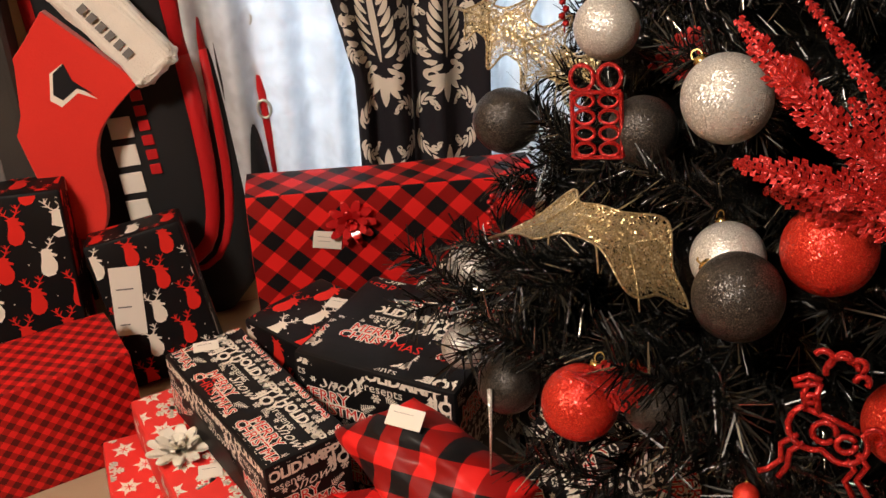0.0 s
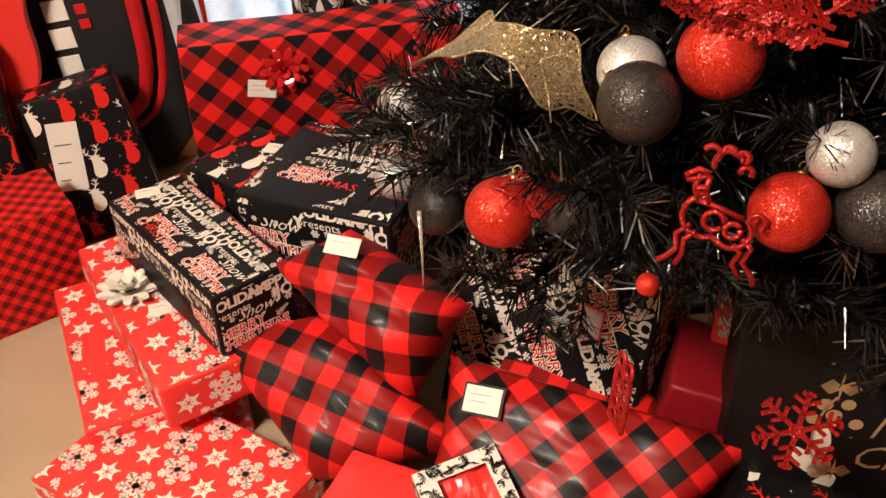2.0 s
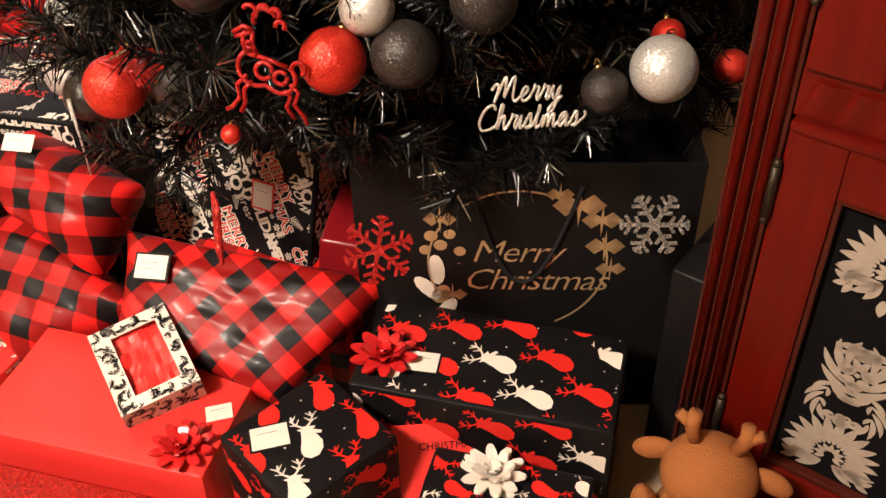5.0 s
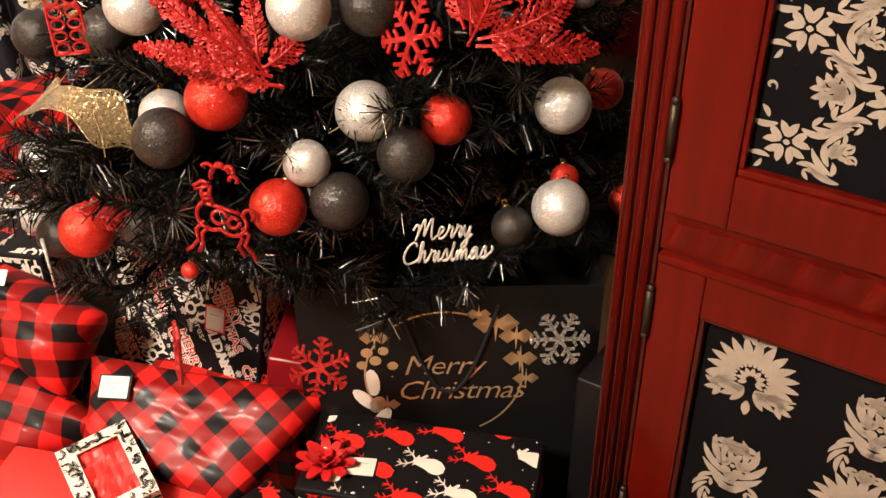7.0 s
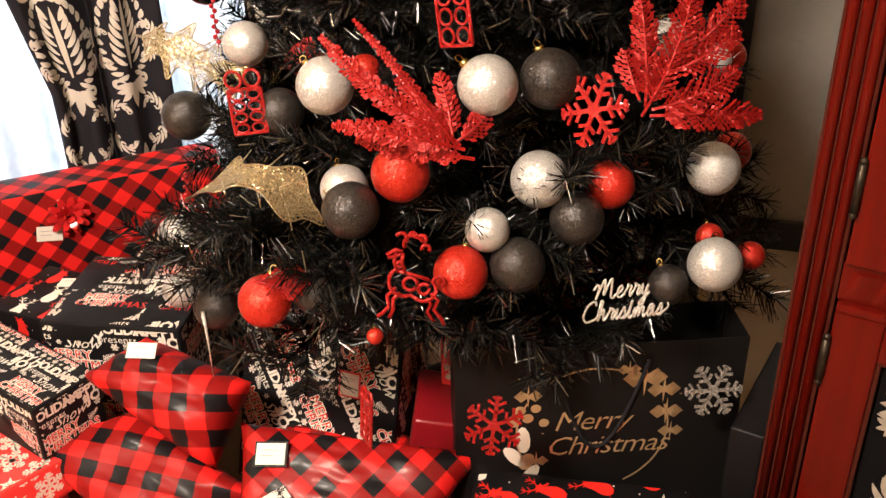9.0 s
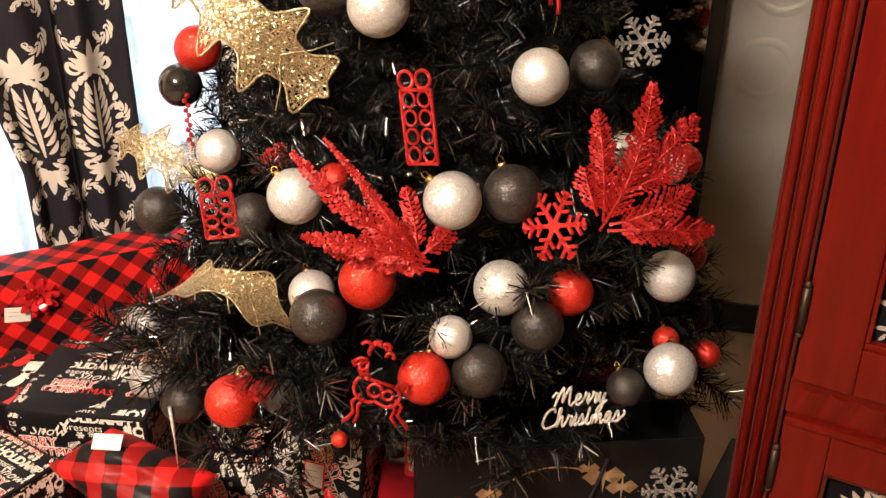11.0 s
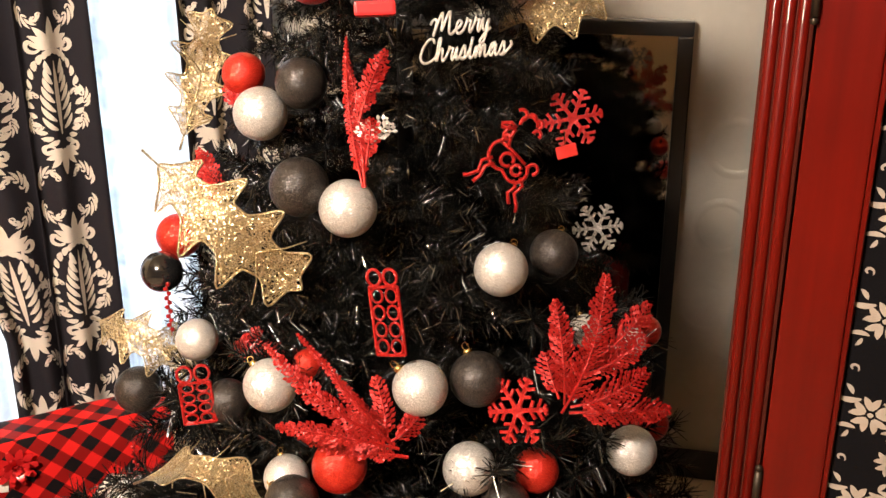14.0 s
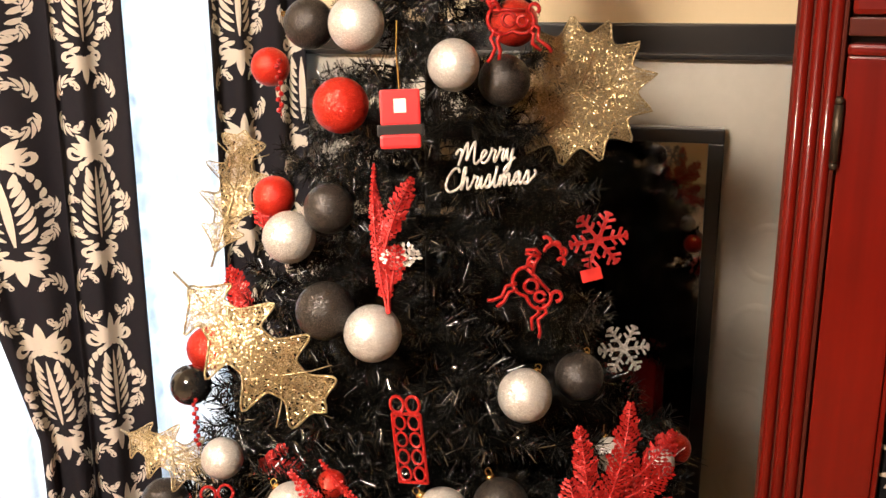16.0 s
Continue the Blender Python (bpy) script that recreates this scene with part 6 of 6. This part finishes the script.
def stocking():
    """A red felt stocking with a fluffy cuff, hung on the bag."""
    m = pose(-0.6215, 1.645, 0.638, 84, 0, 6) @ pose(0, 0, 0, 0, 0, -11.6) @ Matrix.Scale(0.92, 4)
    thing = tagged(empty("stocking", m), "red felt stocking with a white fluffy cuff hung on the bag", "stocking")
    o = smooth_line([(-0.10, 0.035), (-0.142, -0.05), (-0.172, -0.10), (-0.163, -0.163), (-0.128, -0.24), (-0.085, -0.327), (-0.045, -0.396), (0.0, -0.415), (0.032, -0.385), (0.032, -0.32), (0.012, -0.24), (0.018, -0.178), (0.055, -0.114), (0.085, -0.075)], 3)
    bm = bmesh.new()
    extrude_outline(bm, o, 0.03, pose(0, 0, -0.015))
    bmesh.ops.recalc_face_normals(bm, faces=bm.faces[:])
    FELT = mottled("red_felt_cloth", (0.60, 0.02, 0.014), (0.72, 0.035, 0.022), 0.85, 9, 300, 0.5, 0, 0, 0.3)
    sock = part("sock", bm, FELT, thing, smooth=False)
    bv = sock.modifiers.new("round", "BEVEL")
    bv.width, bv.segments, bv.limit_method, bv.angle_limit = 0.012, 3, "ANGLE", radians(50)
    bm = bmesh.new()
    add_box(bm, (-0.125, -0.05, -0.028), (0.125, 0.05, 0.028), 0.022, 4)
    bmesh.ops.subdivide_edges(bm, edges=bm.edges[:], cuts=4, use_grid_fill=True)
    bm.normal_update()
    for v in bm.verts:
        v.co += v.normal * (0.007 * noise.noise(v.co * 60) + 0.004 * noise.noise(v.co * 170))
    cuff = part("fur_cuff", bm, FUR, thing, "white fluffy cuff", True)
    cuff.matrix_basis = pose(0.030, 0.030, 0.004, 0, 0, -39)
    for k in range(6):
        part("lettering_bar", box((-0.060 + 0.022 * k, -0.022, 0.030), (-0.047 + 0.022 * k, -0.004, 0.0345)), INK, cuff)
    # badge as plain black and white wedges
    for k, (mat, off) in enumerate(((TAG, 0.0), (BLACK_CLOTH, 0.0012))):
        bm = bmesh.new()
        sc = 1.0 - 0.16 * k
        extrude_outline(bm, [(-0.035 * sc, -0.015), (-0.042 * sc, -0.06 * sc), (-0.025 * sc, -0.072 * sc), (0.005, -0.05 * sc), (0.035 * sc, -0.062 * sc), (0.0, -0.035 * sc), (-0.012 * sc, 0.0)], 0.001, pose(-0.045, -0.055, 0.0155 + off, 0, 0, 12) @ Matrix.Scale(1.15, 4))
        part("badge", bm, mat, thing, "black and white badge")
    bm = bmesh.new()
    tube(bm, [(0.02, 0.07, -0.01), (0.03, 0.11, -0.02), (0.04, 0.14, -0.06)], 0.005, sides=6)
    part("hanging_loop", bm, FELT, thing)


stocking()
grey = tagged(empty("grey_case", pose(-0.86, 1.628, 0, 0, 0, 15)), "dark grey case with pale lettering bars behind the gifts", "case")
part("shell", box((-0.42, -0.05, 0), (0.09, 0.055, 1.15), 0.02, 3), mottled("dark_grey_vinyl", (0.035, 0.033, 0.03), (0.055, 0.05, 0.046), 0.5, 12, 300, 0.3), grey)
for k in range(3):
    part("lettering_bar", box((-0.02, -0.053, 0.45 - 0.06 * k), (0.03, -0.0495, 0.495 - 0.06 * k), 0.001, 1), INK, grey, "grey lettering bar")

# ---- leaves, sprays and shaped ornaments on the tree ----


def facing(x, y, z, roll=0.0, tip=80.0, yaw=-18.0):
    return pose(x, y, z, tip, 0, yaw) @ pose(0, 0, 0, 0, 0, roll)


GL = "gold glitter net leaf curling out of the branches"
mesh_leaf("gold_leaf", GL, facing(0.128, 0.742, 0.708, -17, 26), 0.19, "saddle", GOLD_G, (-1.2, 1.3, 0.9), 1, 700, 0.0034)
mesh_leaf("gold_leaf", GL, facing(0.198, 0.80, 1.038, -42, 72), 0.262, "holly", GOLD_G, (-0.30, 0.9, 0.25), 2, 700, 0.0030)
mesh_leaf("gold_leaf", GL, facing(0.085, 1.0, 0.80, -26, 55), 0.18, "holly", GOLD_G, (-0.5, 0.8, 0.2), 3, 520, 0.0034)
mesh_leaf("gold_leaf", "large gold glitter net leaf with many points", facing(0.722, 0.90, 1.362, 12, 80), 0.26, "maple", GOLD_G, (-0.5, -0.3, 0.2), 4, 1500, 0.0030)
mesh_leaf("gold_leaf", GL, facing(0.215, 1.10, 1.20, 75, 80), 0.20, "holly", GOLD_G, (0.3, 0.4, 0.1), 5, 480, 0.0034)
spray("red_spray", "broad red glitter leaf spray fanned over the branches", facing(0.375, 0.600, 0.772),
      [(152, 0.205, 0.026, -0.01, 0.01), (122, 0.195, 0.012, -0.01, 0.005), (171, 0.150, 0.024, 0.012, -0.012), (161, 0.165, 0.028, 0.0, 0.0), (92, 0.08, 0.028, -0.015, 0.01), (140, 0.11, 0.022, -0.005, 0.005), (30, 0.05, 0.03, -0.01, 0.01)], 6, RED_TWIG)
spray("red_spray", "red glitter fern spray on the tree", facing(0.603, 0.580, 0.792),
      [(62, 0.200, 0.040, 0, 0), (91, 0.145, 0.030, 0.004, 0.012), (4, 0.145, 0.042, 0.01, 0), (14, 0.115, 0.040, 0.012, 0.008), (36, 0.105, 0.034, 0.045, 0.075), (22, 0.095, 0.032, 0.034, 0.055), (112, 0.06, 0.03, -0.004, 0.02)], 2, RED_TWIG)
spray("red_spray", "tall red glitter twig tucked into the branches", facing(0.368, 0.715, 1.10), [(104, 0.200, 0.012, 0, 0), (76, 0.10, 0.026, -0.004, 0.085), (80, 0.06, 0.024, 0.004, 0.03), (92, 0.17, 0.012, 0.002, 0)], 3, RED_TWIG)
for x, y, z, roll, ln, k in ((0.215, 0.97, 1.02, 105, 0.09, 8), (0.24, 0.93, 1.17, 80, 0.07, 9), (0.112, 0.70, 0.58, -20, 0.10, 10), (0.20, 0.90, 0.80, 10, 0.08, 11)):
    spray("red_spray", "small red glitter twig tucked into the branches", facing(x, y, z), [(roll, ln, 0.030, 0, 0), (roll + 24, ln * 0.7, 0.024, 0, 0)], k, RED_TWIG)
spray("silver_spray", "small silver glitter sprig on a red twig", facing(0.385, 0.725, 1.155), [(60, 0.035, 0.026, 0, 0), (120, 0.03, 0.024, 0, 0)], 12, SILVER_S)

DL = "red glitter wire reindeer ornament hanging on the tree"
filigree_deer(facing(0.294, 0.572, 0.612, -8), 0.098, RED_TWIG, DL)
filigree_deer(facing(0.564, 0.69, 1.125, -35), 0.10, RED_TWIG, DL)
filigree_deer(facing(0.56, 0.775, 1.475, 10), 0.10, RED_TWIG, DL)
SL = "silver glitter greeting sign hanging on the tree"
script_sign(facing(0.548, 0.495, 0.578, 6), 0.0238, SL)
script_sign(facing(0.512, 0.738, 1.282, 6), 0.0265, SL)
flake_ornament(facing(0.727, 0.82, 1.145, 10), 0.095, RED_TWIG, "red glitter snowflake ornament on the tree")
flake_ornament(facing(0.754, 0.775, 0.982, 5), 0.082, DULL_SILVER, "silver glitter snowflake ornament on the tree")
flake_ornament(facing(0.535, 0.575, 0.811, 20, 75, -60), 0.10, RED_TWIG, "red glitter snowflake ornament on the tree")
flake_ornament(facing(0.39, 0.53, 0.392, 22, 70), 0.088, RED_TWIG, "red glitter snowflake hanging before the gift bag")
flake_ornament(facing(0.72, 0.515, 0.38, 3, 75), 0.086, DULL_SILVER, "silver glitter snowflake hanging before the gift bag")
LL = "red glitter lattice gift ornament hanging on the tree"
lattice_gift(facing(0.378, 0.635, 0.892, 10, 84, -45), 0.042, 0.092, RED_TWIG, LL)
lattice_gift(facing(0.142, 0.81, 0.745, 6), 0.045, 0.06, RED_TWIG, LL)
lattice_gift(facing(0.214, 0.535, 0.41, 4, 84, -80), 0.03, 0.06, RED_TWIG, LL)


def bead_string(x, y, z, ln):
    """A short drop of red beads."""
    thing = tagged(empty("bead_string", pose(x, y, z)), "string of dark red glitter beads hanging down", "bead string")
    n = int(ln / 0.0075)
    bm = bmesh.new()
    tube(bm, [(0, 0, 0), (0.001, 0, -ln)], 0.0008, sides=4)
    part("thread", bm, RED_TWIG, thing)
    for k in range(n):
        bm = bmesh.new()
        bmesh.ops.create_icosphere(bm, subdivisions=1, radius=0.0042, matrix=pose(0.002 * (-1) ** k, 0, -0.0075 * k))
        part("bead", bm, RED_TWIG, thing, smooth=True)


bead_string(0.124, 0.976, 0.90, 0.085)
bead_string(0.265, 0.89, 1.42, 0.075)
bead_string(0.05, 1.10, 0.57, 0.08)
for x, y, z in ((-0.03, 0.93, 0.46),):
    ic = tagged(empty("icicle_ornament", pose(x + 0.07, y - 0.09, z)), "thin silver glitter icicle ornament", "icicle ornament")
    bm = bmesh.new()
    tube(bm, [(0, 0, 0), (0.001, 0, -0.06), (0, 0, -0.12)], 0.0032, 0.0008, 6)
    part("icicle", bm, SILVER_S, ic, smooth=True)

# red miniature chair ornament
seat = tagged(empty("chair_ornament", facing(0.395, 0.735, 1.35, 2)), "small red folding seat ornament on a gold thread", "chair ornament")
RED_ENAMEL = mottled("red_enamel", (0.58, 0.02, 0.025), (0.66, 0.035, 0.035), 0.3, 30, 90, 0.0)
part("seat_back", box((-0.026, -0.004, -0.003), (0.026, 0.042, 0.004), 0.003), RED_ENAMEL, seat)
part("seat_pan", box((-0.026, -0.034, -0.004), (0.026, -0.016, 0.026), 0.004), RED_ENAMEL, seat)
part("seat_frame", box((-0.030, -0.018, -0.006), (0.030, -0.003, 0.012), 0.002), BLACK_PAINT, seat)
part("badge", box((-0.008, 0.012, 0.004), (0.008, 0.03, 0.0055), 0.0005, 1), TAG, seat)
bm = bmesh.new()
tube(bm, [(0, 0.042, 0), (-0.002, 0.09, 0), (0, 0.13, -0.01)], 0.001, sides=4)
part("thread", bm, GOLD, seat)
tagt = tagged(empty("red_tag", facing(0.682, 0.75, 1.114, 14)), "small bright red card tag in the branches", "tag")
part("card", box((-0.015, -0.009, 0), (0.015, 0.009, 0.002), 0.0006, 1), RED_PAPER, tagt)
bm = bmesh.new()
tube(bm, [(0, 0.009, 0.001), (0.004, 0.03, -0.004)], 0.0007, sides=4)
part("thread", bm, GOLD, tagt)
